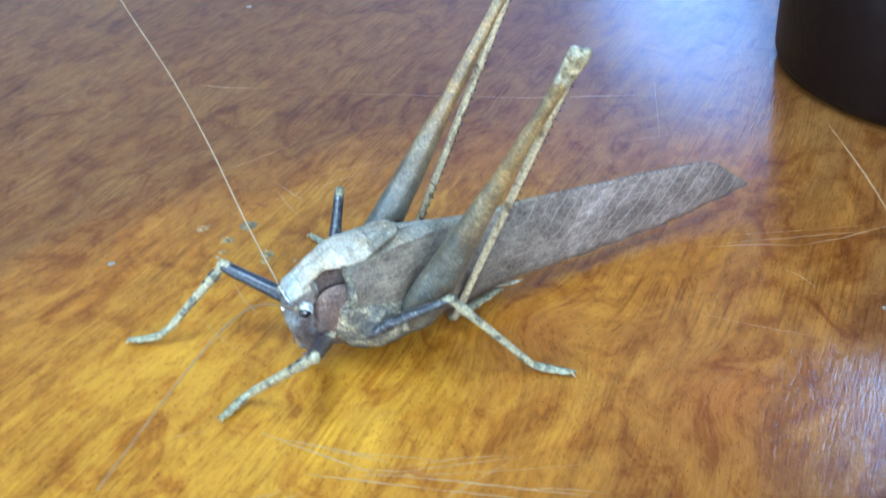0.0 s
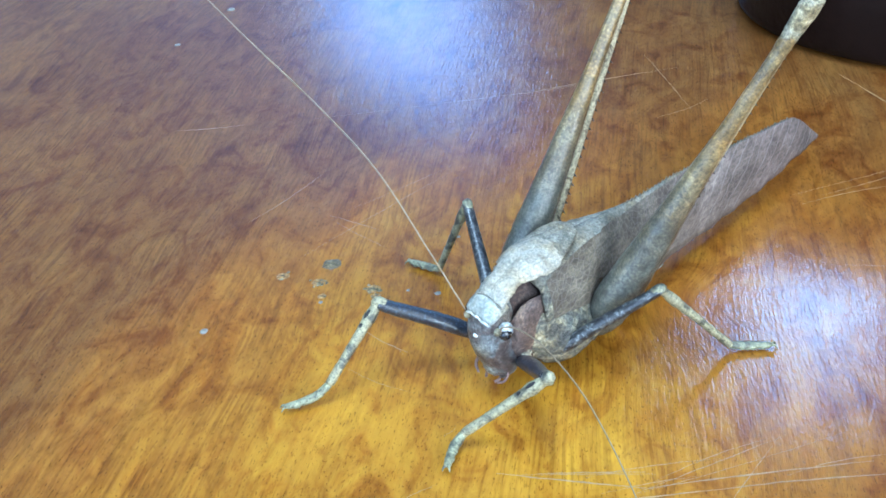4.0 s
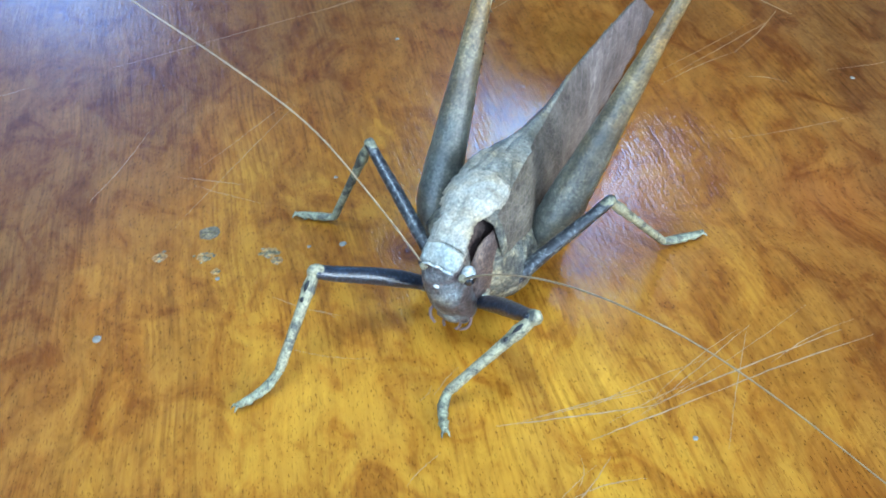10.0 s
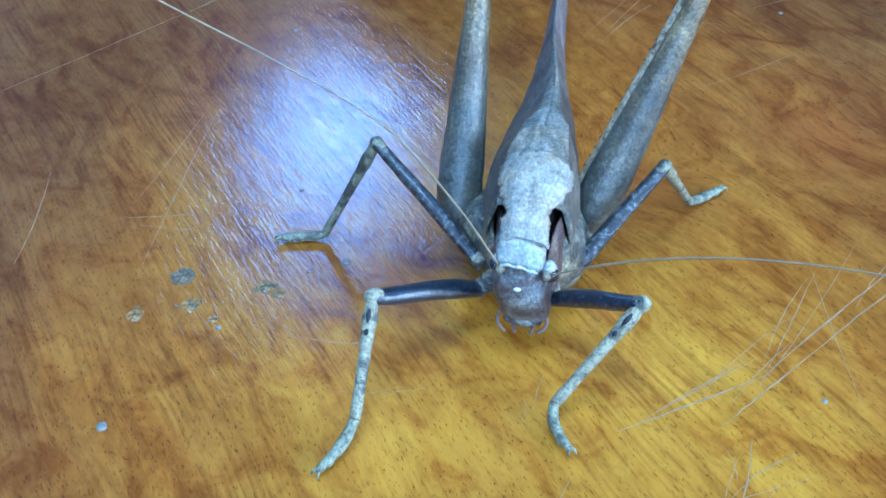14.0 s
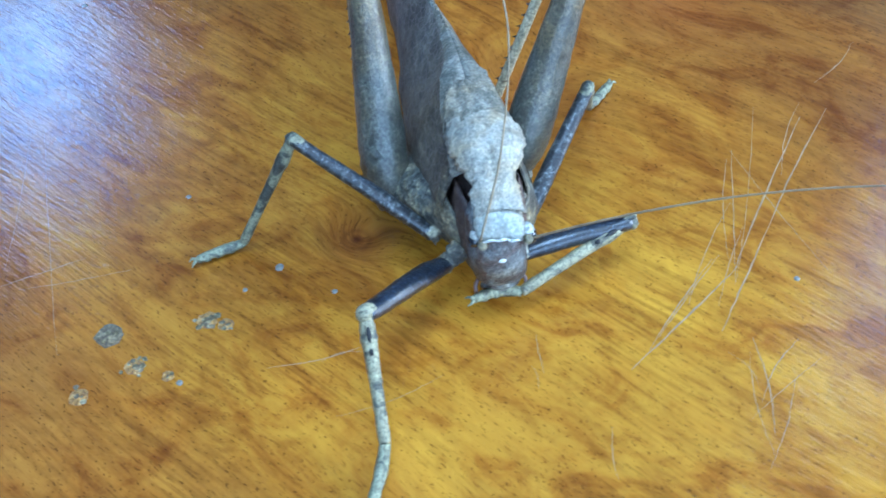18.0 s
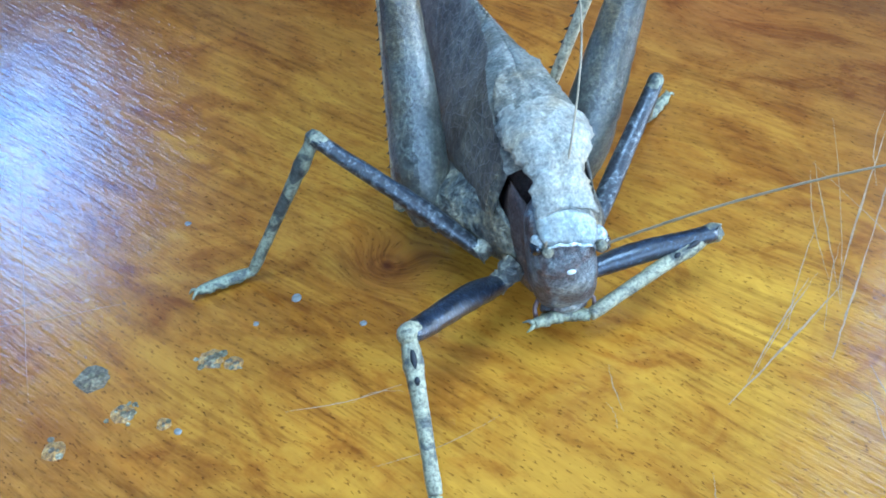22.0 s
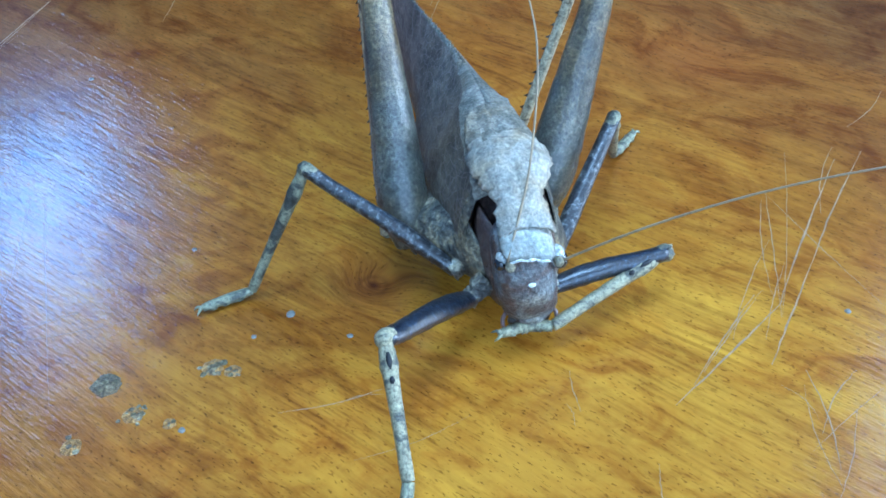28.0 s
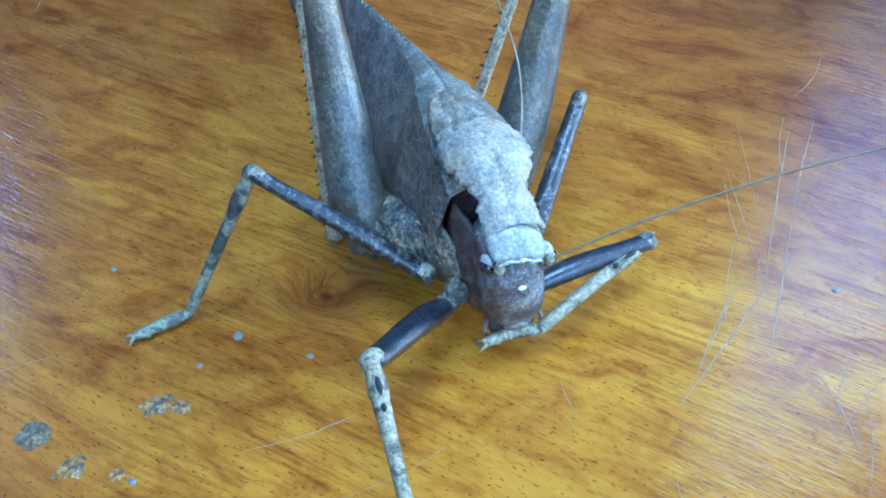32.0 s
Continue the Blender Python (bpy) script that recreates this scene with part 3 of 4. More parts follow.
# end points in millimetres on the tabletop and width
SCRATCHES = [
    (17.5, 1.2, 26.7, 9.9, 0.2), (21.5, 4.4, 30.4, 16.6, 0.18), (25.2, -2.3, 23.3, -13.6, 0.16), (22.4, -14.5, 28.2, -5.9, 0.16), (37.1, 19.2, 43.4, 29.6, 0.18), (24.3, 3.6, 30.4, 13.0, 0.14),
    (4.8, 0.7, 4.8, -2.0, 0.12), (23.3, -1.8, 24.7, -6.2, 0.13), (22.7, -9.3, 31.8, -4.2, 0.13), (-14.5, 5.5, -10.3, 5.7, 0.14),
    (13.8, -1.8, 27.9, 8.0, 0.42), (27.5, 7.7, 42.6, 27.4, 0.40), (16.1, 0.0, 25.7, 9.5, 0.3), (23.5, 0.6, 32.6, 12.0, 0.42), (32.4, 11.8, 46.0, 28.0, 0.36), (26.1, -0.7, 24.0, -11.5, 0.28), (30.3, -1.8, 24.3, -7.8, 0.25), (33.2, 24.1, 26.9, 5.9, 0.2),
    (-55.4, 71.6, -38.9, 100.9, 0.3), (-47.9, 101.9, -25.9, 87.2, 0.2), (-46.3, 21.8, -36.9, 24.0, 0.2), (-19.7, 5.9, -10.3, 6.4, 0.2), (6.2, 4.4, 5.8, -0.5, 0.15), (-28.5, 81.1, -26.2, 92.8, 0.2), (6.6, 70.6, 13.7, 83.9, 0.25), (13.7, 83.9, 16.0, 99.8, 0.25), (17.8, 77.6, 23.4, 78.2, 0.22), (27.3, 8.8, 32.3, 22.9, 0.18), (46.5, 32.5, 53.8, 38.4, 0.2),
    (-14.5, 116.1, 18.6, 99.5, 0.6), (7.4, 74.5, 15.5, 95.0, 0.25), (-76.4, 42.1, -47.7, 83.2, 0.22), (-92.5, 22.9, -84.6, 32.3, 0.35),
    (-54.3, 73.1, -42.9, 94.7, 0.22), (-43.4, 45.4, -45.1, 24.7, 0.14), (-43.7, 21.1, -32.2, 21.3, 0.16), (-41.9, 44.6, -39.6, 11.8, 0.14),
    (-54.2, 12.2, -57.9, 29.5, 0.2), (9.2, -12.7, 10.3, -7.5, 0.15), (33.0, 24.0, 36.5, 5.0, 0.16), (38.0, 30.0, 27.0, 6.0, 0.14),
    (-14.0, -1.0, -3.5, 1.5, 0.12), (20.0, 60.0, 34.0, 72.0, 0.15), (14.0, 96.0, 4.0, 72.0, 0.14), (28.0, 84.0, 38.0, 92.0, 0.15),
]


def build_scratches(table):
    rnd = random.Random(5)
    for x0, y0, x1, y1, w in SCRATCHES:
        bm = bmesh.new()
        n = 14
        d = Vector((x1 - x0, y1 - y0, 0)).normalized()
        s = Vector((-d.y, d.x, 0))
        bow = rnd.uniform(-0.6, 0.6)
        row = []
        for k in range(n + 1):
            f = k / n
            c = Vector((x0 + (x1 - x0) * f, y0 + (y1 - y0) * f, 0)) + s * (bow * math.sin(math.pi * f) + rnd.uniform(-0.06, 0.06))
            h = 0.28 * w * (0.25 + 0.75 * math.sin(math.pi * min(max(f, 0.04), 0.96))) * rnd.uniform(0.6, 1.1)
            row.append([bm.verts.new(((c + s * q * h) * MM) + Vector((0, 0.1, -Z0 + z * MM))) for q, z in ((-1, 0.008), (0, 0.02), (1, 0.008))])
        for a, b in zip(row, row[1:]):
            for k in range(2):
                bm.faces.new((a[k], a[k + 1], b[k + 1], b[k]))
        part("scratch", bm, SCRATCH, table, "", True)


def blob(bm, x, y, r, h, rnd, z=0.0):
    """An uneven low drop lying on the table."""
    n, levels = 14, ((1.0, 0.0), (0.93, 0.55), (0.6, 0.9))
    wave = [rnd.uniform(0.86, 1.1) for _ in range(n)]
    loops = []
    for f, up in levels:
        loops.append([bm.verts.new(((x + r * f * wave[k] * math.cos(2 * math.pi * k / n)) * MM, (y + r * f * wave[k] * math.sin(2 * math.pi * k / n)) * MM, (z + h * up * rnd.uniform(0.8, 1.2)) * MM)) for k in range(n)])
    for a, b in zip(loops, loops[1:]):
        for k in range(n):
            bm.faces.new((a[k], a[(k + 1) % n], b[(k + 1) % n], b[k]))
    bm.faces.new(loops[-1])


# place, radius, how much of the drip is left, flakes
SPOTS = [(-34.6, 13.2, 1.45, True, 8), (-32.2, 8.8, 1.25, False, 14), (-25.0, 12.9, 1.35, False, 20), (-23.2, 12.0, 1.0, False, 7), (-37.4, 6.4, 1.2, False, 4), (-29.0, 7.0, 0.8, False, 3)]
CRUMBS = [(-34.5, -8.9, 0.75), (-17.3, 18.2, 0.62), (-37.6, 68.4, 0.45), (31.9, 82.9, 0.45), (33.0, 5.2, 0.4), (-26.0, 30.5, 0.4), (-139.1, 66.1, 1.2), (-130.0, 46.1, 0.9), (-21.0, 16.0, 0.35), (-28.0, 6.0, 0.45), (-12.2, 13.8, 0.4)]


def build_spots():
    rnd = random.Random(3)
    for x, y, r, whole, flakes in SPOTS:
        bm = bmesh.new()
        blob(bm, 0, 0, r * (1.0 if whole else 0.8), 0.03, rnd)
        ob = part("dried_drip", bm, SPOT_FILM if whole else SPOT_RIM)
        for k in range(flakes):
            far, way = r * rnd.random() ** 0.8 * (0.85 if whole else 1.05), rnd.uniform(0, 6.28)
            bm = bmesh.new()
            blob(bm, far * math.cos(way), far * math.sin(way), r * rnd.uniform(0.10, 0.30), 0.02, rnd, 0.025)
            part("crust", bm, SPOT if k % 3 else SPOT_FILM, ob)
        ob.location = (x * MM, y * MM, 0)
        tagged(ob, "dull olive dried drip stuck to the varnished table" if whole else "flaking greyish-green dried drip on the varnished table", "drip", "dried drips on the table")
    for x, y, r in CRUMBS:
        bm = bmesh.new()
        blob(bm, 0, 0, r * 0.75, 0.25 * r, rnd)
        ob = part("crumb", bm, CRUMB)
        ob.location = (x * MM, y * MM, 0)
        tagged(ob, "tiny pale crumb lying on the varnished table", "crumb", "crumbs on the table")


def build_pot():
    """The dark round vessel behind the insect."""
    pot = new("dark_pot")
    pot.location = (-0.019, 0.160, 0)
    tagged(pot, "round near-black glazed pot standing on the table", "pot")
    n = 64

    def lathe(profile):
        bm = bmesh.new()
        rings(bm, [[(r * math.cos(2 * math.pi * k / n), r * math.sin(2 * math.pi * k / n), z) for k in range(n)] for r, z in profile])
        return bm

    part("pot_body", lathe([(0.037, 0), (0.0392, 0.0010), (0.040, 0.0028), (0.0402, 0.02), (0.0405, 0.042), (0.038, 0.0425), (0.0375, 0.038), (0.037, 0.008)]), POT, pot)
    part("pot_rim", lathe([(0.0405, 0.0422), (0.0412, 0.043), (0.0414, 0.0455), (0.0406, 0.047), (0.0388, 0.047), (0.0380, 0.0455), (0.038, 0.0426)]), POT, pot)


# ------------------------------------------------------------------ the katydid (millimetres)
def mid(y):
    """The body's middle plane."""
    return 3.5 - 0.045 * (y - 8)


def ridge(y):
    """The crest of the folded wing covers, which leans to the left half-way along."""
    return mid(y) + 1.2 * math.exp(-(((y - 32) / 13) ** 2))


def build_tegmen(insect, sign):
    # y, top, bottom, half width of the flat back, half width of the flank, half width of the lower edge
    st = [(13.6, 14.2, 5.2, 3.2, 4.2, 4.2), (16, 15.4, 4.3, 3.2, 4.8, 4.8), (20, 16.4, 3.9, 3.0, 4.9, 4.8), (24, 16.6, 3.7, 2.45, 4.7, 4.3), (28, 16.3, 3.5, 1.4, 4.3, 3.8), (33, 15.6, 3.4, 0.7, 3.8, 3.2),
          (38, 15.0, 3.6, 0.35, 3.0, 2.6), (44, 14.4, 3.4, 0.25, 2.25, 2.0), (50, 13.5, 2.8, 0.22, 1.8, 1.6), (56, 12.8, 2.5, 0.2, 1.35, 1.2), (62, 12.2, 2.4, 0.2, 1.15, 1.0),
          (68, 11.5, 2.4, 0.2, 1.0, 0.8), (73, 10.9, 2.8, 0.2, 0.85, 0.65), (76.5, 10.2, 3.1, 0.18, 0.7, 0.5), (79.5, 8.4, 3.3, 0.15, 0.5, 0.4), (82, 6.3, 3.5, 0.12, 0.35, 0.3), (84.6, 4.3, 3.7, 0.1, 0.2, 0.2)]
    rnd = random.Random(8)
    path = smooth_path([Vector((*s[:3],)) for s in st], 4)
    wide = smooth_path([Vector((*s[3:],)) for s in st], 4)
    bm, secs = bmesh.new(), []
    for k, ((y, top, low), (wd, wm, wb)) in enumerate(zip(path, wide)):
        ragged = rnd.uniform(-0.16, 0.16)
        row = []
        for f in (0, 0.35, 0.7, 1.0):
            fray = 0.22 * noise.noise(Vector((y * 1.3, sign * 4.0, 1.0))) + 0.4 * ragged if f == 1.0 and wd > 0.6 else 0
            row.append((wd * f + fray, top - 0.75 * f * f * min(wd, 1.0) + (ragged * 0.6 if f == 0 else 0), ridge(y)))
        zs = row[-1][1]
        for f in (0.12, 0.26, 0.42, 0.58, 0.74, 0.88, 1.0):
            z = zs + (low + ragged * 0.8 - zs) * f
            w = wd + (wm + (0.55 * math.exp(-(((y - 27) / 9) ** 2)) if sign < 0 else 0.0) - wd) * math.sin(min(f / 0.62, 1) * math.pi / 2) + (wb - wm) * max(0, (f - 0.62) / 0.38)
            row.append((w + 0.12 * math.sin(y * 0.9 + f * 5), z, ridge(y) + (mid(y) - ridge(y)) * min(1.0, f / 0.55)))
        secs.append([Vector((x + sign * w, y, z)) * MM for w, z, x in row])
    rings(bm, secs, close=False, caps=False)
    if sign < 0:
        bmesh.ops.reverse_faces(bm, faces=bm.faces[:])
    ob = part("tegmen", bm, WING, insect, "grey-brown leaf-like wing cover with oblique veins")
    ob.data.materials.append(DORSAL)
    ob.data.materials.append(FLANK)
    for p in ob.data.polygons:
        c = p.center / MM
        crust = c.y < 17.5 + 3.5 * noise.noise(Vector((c.y * 0.8, c.z * 0.8, 4.0))) + max(0, 7 - c.z) * 0.9
        flat = p.index % 10 < 3
        crust = crust and (c.z < 8.5 + 1.5 * noise.noise(c * 0.9) or c.y < 14.6)
        p.material_index = 1 if flat and c.y < 46 else 2 if crust else 0
    for e in ob.data.edges:
        a, b = e.vertices
        if a % 11 == 3 and b % 11 == 3:
            e.use_edge_sharp = True
    s = ob.modifiers.new("thickness", "SOLIDIFY")
    s.thickness, s.offset = 0.00014, -1
    # teeth along the back edge
    teeth = bmesh.new()
    for k in range(46):
        y = 33 + k * 0.92
        if y > 75:
            break
        z = float(np.interp(y, [s[0] for s in st], [s[1] for s in st]))
        cone(teeth, (ridge(y), y, z - 0.12), (ridge(y) + sign * 0.12, y + 0.25, z + rnd.uniform(0.2, 0.5)), 0.26)
    part("back_teeth", teeth, FEMUR_HIND, ob)
    return ob


def build_pronotum(insect):
    # y, middle height, half width, edge height
    st = [(8.2, 13.9, 2.35, 12.8), (9.6, 15.0, 2.25, 13.8), (10.7, 15.7, 2.3, 14.4), (11.7, 16.25, 2.25, 14.9), (12.3, 16.5, 2.85, 15.05), (13.2, 16.9, 2.95, 15.3), (14.4, 17.2, 3.3, 15.4), (15.8, 17.2, 3.4, 15.5), (17.2, 17.15, 3.25, 15.8), (18.6, 17.15, 2.9, 16.2), (20.2, 17.15, 2.5, 16.6), (21.6, 17.1, 1.9, 16.8), (22.6, 17.0, 0.8, 16.9)]
    rnd = random.Random(4)
    fine = smooth_path([Vector((*s[:3],)) for s in st], 5)
    edge = smooth_path([Vector((s[3], 0, 0)) for s in st], 5)
    bm, secs = bmesh.new(), []
    for (y, top, w), e in zip(fine, edge):
        ze = e[0]
        row = []
        # bites along the side margins
        bite = 0.55 * math.exp(-((y - 10.9) / 0.4) ** 2) + 0.5 * math.exp(-((y - 12.3) / 0.35) ** 2) + 0.3 * math.exp(-((y - 13.6) / 0.3) ** 2) + 0.35 * math.exp(-((y - 17.3) / 0.3) ** 2) + 0.16 * math.sin(y * 4.0) ** 2
        for f in np.linspace(-1, 1, 17):
            a = abs(f)
            lump = 0.22 * noise.noise(Vector((f * 3.1, y * 0.8, 2.0))) + 0.12 * noise.noise(Vector((f * 8.0, y * 2.2, 6.0)))
            ww = w + (0.5 * math.exp(-((y - 14.4) / 2.6) ** 2) if f > 0 else 0.0) - bite * (0.55 if f > 0 else 1.0) * max(0, a - 0.6) / 0.4 + rnd.uniform(-0.09, 0.09) * (a > 0.95)
            z = ze + (top - ze) * (1 - a ** 2.8) + lump * (a < 0.95) - (0.2 if a < 0.04 else 0) + (0.12 if a > 0.9 else 0)
            row.append(Vector((mid(y) + 0.4 * min(1.0, max(0.0, (y - 11) / 5)) + f * ww, y, z)) * MM)
        secs.append(row)
    rings(bm, secs, close=False, caps=False)
    ob = part("pronotum", bm, PALE, insect, "pale warty shield with ragged, bitten side margins")
    ob.data.materials.append(DORSAL)
    for p in ob.data.polygons:
        c = p.center / MM
        p.material_index = 1 if c.y > 17.8 + 1.6 * noise.noise(Vector((c.x * 0.7, c.y * 0.7, 3.0))) else 0
    s = ob.modifiers.new("thickness", "SOLIDIFY")
    s.thickness, s.offset = 0.00035, 0
    return ob


def build_body(insect):
    def barrel(st, sides=18):
        bm, secs = bmesh.new(), []
        for y, zc, w, h in st:
            ring = []
            for k in range(sides):
                a = 2 * math.pi * k / sides
                q = 1 + 0.07 * noise.noise(Vector((math.cos(a) * 2, y * 0.6, math.sin(a) * 2)))
                ring.append(Vector((mid(y) + w * q * math.cos(a), y, zc + h * q * math.sin(a))) * MM)
            secs.append(ring)
        rings(bm, secs)
        return bm

    part("thorax", barrel([(8.8, 10.2, 1.6, 3.2), (10, 9.2, 1.9, 4.6), (12, 8.8, 2.2, 5.2), (14, 8.8, 2.9, 5.8), (17, 9.0, 3.7, 6.4), (21, 9.0, 3.9, 6.4), (24, 9.0, 3.8, 6.2)]), THORAX, insect, "dark brown thorax under the shield")
    part("abdomen", barrel([(24, 8.6, 3.6, 5.6), (30, 8.2, 3.2, 4.8), (38, 7.6, 2.4, 3.8), (46, 7.0, 1.7, 2.8), (54, 6.6, 1.0, 1.8), (58, 6.5, 0.4, 0.8)]), THORAX, insect)
    for x, y in ((2.6, 39.2), (1.0, 38.8)):
        bm = limb([(x - 0.4, y - 5.0, 3.0), (x, y - 1.6, 2.2), (x + 0.2, y + 1.0, 1.7), (x + 0.4, y + 2.6, 1.8)], [0.5, 0.42, 0.3, 0.1], 4, 8)
        part("cercus", bm, KNEE, insect, "short pale tail feeler under the wing covers")
    # crusty side plates over the leg bases
    plates = {
        -1: ((11.4, 2.4, 6.0, 7.5), (12.4, 3.2, 5.4, 9.0), (13.4, 3.9, 5.0, 10.2), (15.0, 5.0, 4.8, 10.4), (17, 6.9, 4.6, 10.4), (19.5, 8.4, 4.4, 10.0), (22, 8.0, 4.2, 9.0), (24.5, 6.4, 4.2, 7.8)),
        1: ((11.4, 2.6, 5.4, 7.0), (12.4, 3.6, 4.4, 9.0), (13.4, 4.5, 3.6, 10.2), (15.0, 5.4, 3.1, 10.2), (17, 6.0, 2.9, 10.0), (19.5, 6.1, 3.0, 9.6), (22, 5.6, 3.2, 8.8), (24.5, 4.8, 3.6, 7.6)),
    }
    for sign in (-1, 1):
        bm, secs = bmesh.new(), []
        for y, w, z0, z1 in plates[sign]:
            row = []
            for f in np.linspace(0, 1, 11):
                q = 0.34 * noise.noise(Vector((y * 0.9, f * 6, sign * 3.0))) + 0.2 * noise.noise(Vector((y * 2.4, f * 14, sign * 5.0)))
                out = w * (0.88 + 0.14 * math.sin(math.pi * f)) - max(0, w - 3.9) * f ** 2 * 0.8
                row.append(Vector((mid(y) + sign * (out + q), y, z0 + (z1 - z0) * f)) * MM)
            secs.append(row)
        rings(bm, secs, close=False, caps=False)
        if sign < 0:
            bmesh.ops.reverse_faces(bm, faces=bm.faces[:])
        neck, secs = bmesh.new(), []
        for y, w, z0, z1 in ((9.2, 2.3, 4.6, 9.8), (10.0, 2.75, 4.2, 11.2), (11.0, 3.05, 4.0, 12.2), (12.2, 3.3, 3.8, 12.6), (13.4, 3.5, 3.6, 12.6), (14.6, 3.6, 3.6, 12.4)):
            w *= 1.04 if sign > 0 else 0.86
            row = []
            for f in np.linspace(0, 1, 8):
                q = 0.2 * noise.noise(Vector((y * 1.1, f * 5, sign * 7.0)))
                row.append(Vector((mid(y) + sign * (w * (0.72 + 0.3 * math.sin(math.pi * (0.15 + 0.75 * f))) + q), y, z0 + (z1 - z0) * f)) * MM)
            secs.append(row)
        rings(neck, secs, close=False, caps=False)
        if sign < 0:
            bmesh.ops.reverse_faces(neck, faces=neck.faces[:])
        ob = part("neck_plate", neck, PLEURON, insect, "pinkish-brown skin between head and wing base")
        s = ob.modifiers.new("thickness", "SOLIDIFY")
        s.thickness, s.offset = 0.0002, -1
        ob = part("side_plate", bm, FLANK, insect, "crusty grey and ochre plate above the leg bases")
        s = ob.modifiers.new("thickness", "SOLIDIFY")
        s.thickness, s.offset = 0.0003, -1


def build_head(insect):
    # height, middle y, half width, half depth: a long face narrowing to the mouth
    st = [(3.0, 9.4, 1.4, 0.8), (3.5, 9.3, 2.0, 1.4), (4.6, 9.1, 2.45, 1.95), (6.2, 8.8, 2.7, 2.3), (8.0, 8.6, 2.75, 2.5), (10.0, 8.7, 2.65, 2.5), (11.6, 9.1, 2.4, 2.3), (12.8, 9.5, 2.0, 1.9), (13.4, 9.8, 1.3, 1.2)]
    fine = smooth_path([Vector((s[0], s[1], s[2])) for s in st], 3)
    deep = smooth_path([Vector((s[3], 0, 0)) for s in st], 3)
    bm, secs = bmesh.new(), []
    for (z, y, w), d in zip(fine, deep):
        ring = []
        for k in range(20):
            a = 2 * math.pi * k / 20
            q = 1 + 0.06 * noise.noise(Vector((math.cos(a) * 1.5, z * 0.5, math.sin(a) * 1.5)))
            ca, sa = math.cos(a), math.sin(a)
            ring.append(Vector((3.35 + w * q * math.copysign(abs(ca) ** 0.85, ca) - 0.12 * (z - 8), y + d[0] * q * math.copysign(abs(sa) ** 0.85, sa), z)) * MM)
        secs.append(ring)
    rings(bm, secs)
    head = part("head", bm, FACE, insect, "brown long-faced head")
    # pale crown between the eyes
    bm, secs = bmesh.new(), []
    for y, zc, w, drop in ((6.35, 12.0, 1.75, 0.45), (6.6, 12.5, 2.2, 0.55), (7.4, 13.25, 2.35, 0.8), (8.4, 13.9, 2.3, 1.0), (9.2, 14.2, 2.2, 1.2)):
        row = []
        for f in np.linspace(-1, 1, 13):
            row.append(Vector((3.1 + 0.03 * y + f * w, y + 0.25 * f * f, zc - drop * abs(f) ** 2.2 - 0.35 * f + 0.12 * noise.noise(Vector((f * 3, y, 5))))) * MM)
        secs.append(row)
    rings(bm, secs, close=False, caps=False)
    ob = part("crown", bm, CHALK, head, "chalky pale crown of the head")
    s = ob.modifiers.new("thickness", "SOLIDIFY")
    s.thickness, s.offset = 0.0007, -1
    rim = [(3.29 + f * 1.8, 6.28 + 0.25 * f * f, 12.0 - 0.45 * abs(f) ** 2.2 - 0.35 * f + 0.08 * math.sin(f * 9)) for f in np.linspace(-1, 1, 9)]
    part("crown_edge", limb(rim, [0.05, 0.12, 0.14, 0.09, 0.16, 0.1, 0.14, 0.12, 0.05], 3, 8, 1.0, None, 0.3), CHALK_EDGE, head, "white scalloped front edge of the crown")
    for c, r in (((1.05, 7.8, 11.3), 0.78), ((6.1, 8.3, 10.3), 0.98)):
        out = -1 if c[0] < 3 else 1
        part("eye", ball(bmesh.new(), (c[0] - 0.12 * out, c[1], c[2]), r, (0.85, 1, 1.05)), EYE, head, "bulging pale eye with a dark lower half")
        part("eye_dark", ball(bmesh.new(), (c[0] + 0.12 * out * r, c[1] - 0.26 * r, c[2] - 0.25 * r), 0.89 * r, (0.85, 1, 0.95)), PUPIL, head)
    part("ocellus", ball(bmesh.new(), (3.25, 6.02, 9.45), 0.28, (1.3, 0.6, 0.8)), OCELLUS, head, "small white spot on the face")
    # antenna sockets, jaws and palps
    for c in ((1.55, 6.6, 11.4), (5.9, 7.1, 10.6)):
        part("antenna_socket", ball(bmesh.new(), c, 0.46, (1, 1, 1.1)), KNEE, head)
    part("labrum", ball(bmesh.new(), (3.7, 8.0, 3.9), 1.15, (1.25, 0.6, 0.8)), FACE, head)
    for x in (2.3, 4.9):
        part("mandible", ball(bmesh.new(), (x, 8.6, 3.3), 0.75, (0.9, 0.8, 0.7)), FACE, head)
    for pts in (((1.7, 9.0, 4.4), (1.1, 8.2, 3.9), (1.2, 7.7, 3.2), (1.9, 7.4, 2.6)), ((5.4, 9.0, 4.2), (6.0, 8.3, 3.8), (5.8, 7.8, 3.0), (5.0, 7.5, 2.6)), ((2.8, 9.0, 3.2), (2.6, 8.2, 2.6), (2.9, 7.7, 2.3)), ((4.4, 9.0, 3.2), (4.6, 8.2, 2.5), (4.3, 7.7, 2.2))):
        part("palp", limb(pts, [0.2, 0.19, 0.18, 0.15][: len(pts)], 4, 7), PALP, head)
    return head


def antenna(points, insect, label):
    """A long tapering feeler whose origin is its socket."""
    p0 = Vector(points[0])
    rel = [Vector(p) - p0 for p in points]
    n = len(rel)
    ob = part("antenna", limb(rel, list(np.linspace(0.11, 0.045, n)), 12, 6, 1.0, None, 0.25), HAIR, insect, label)
    ob.location = p0 * MM
    return ob


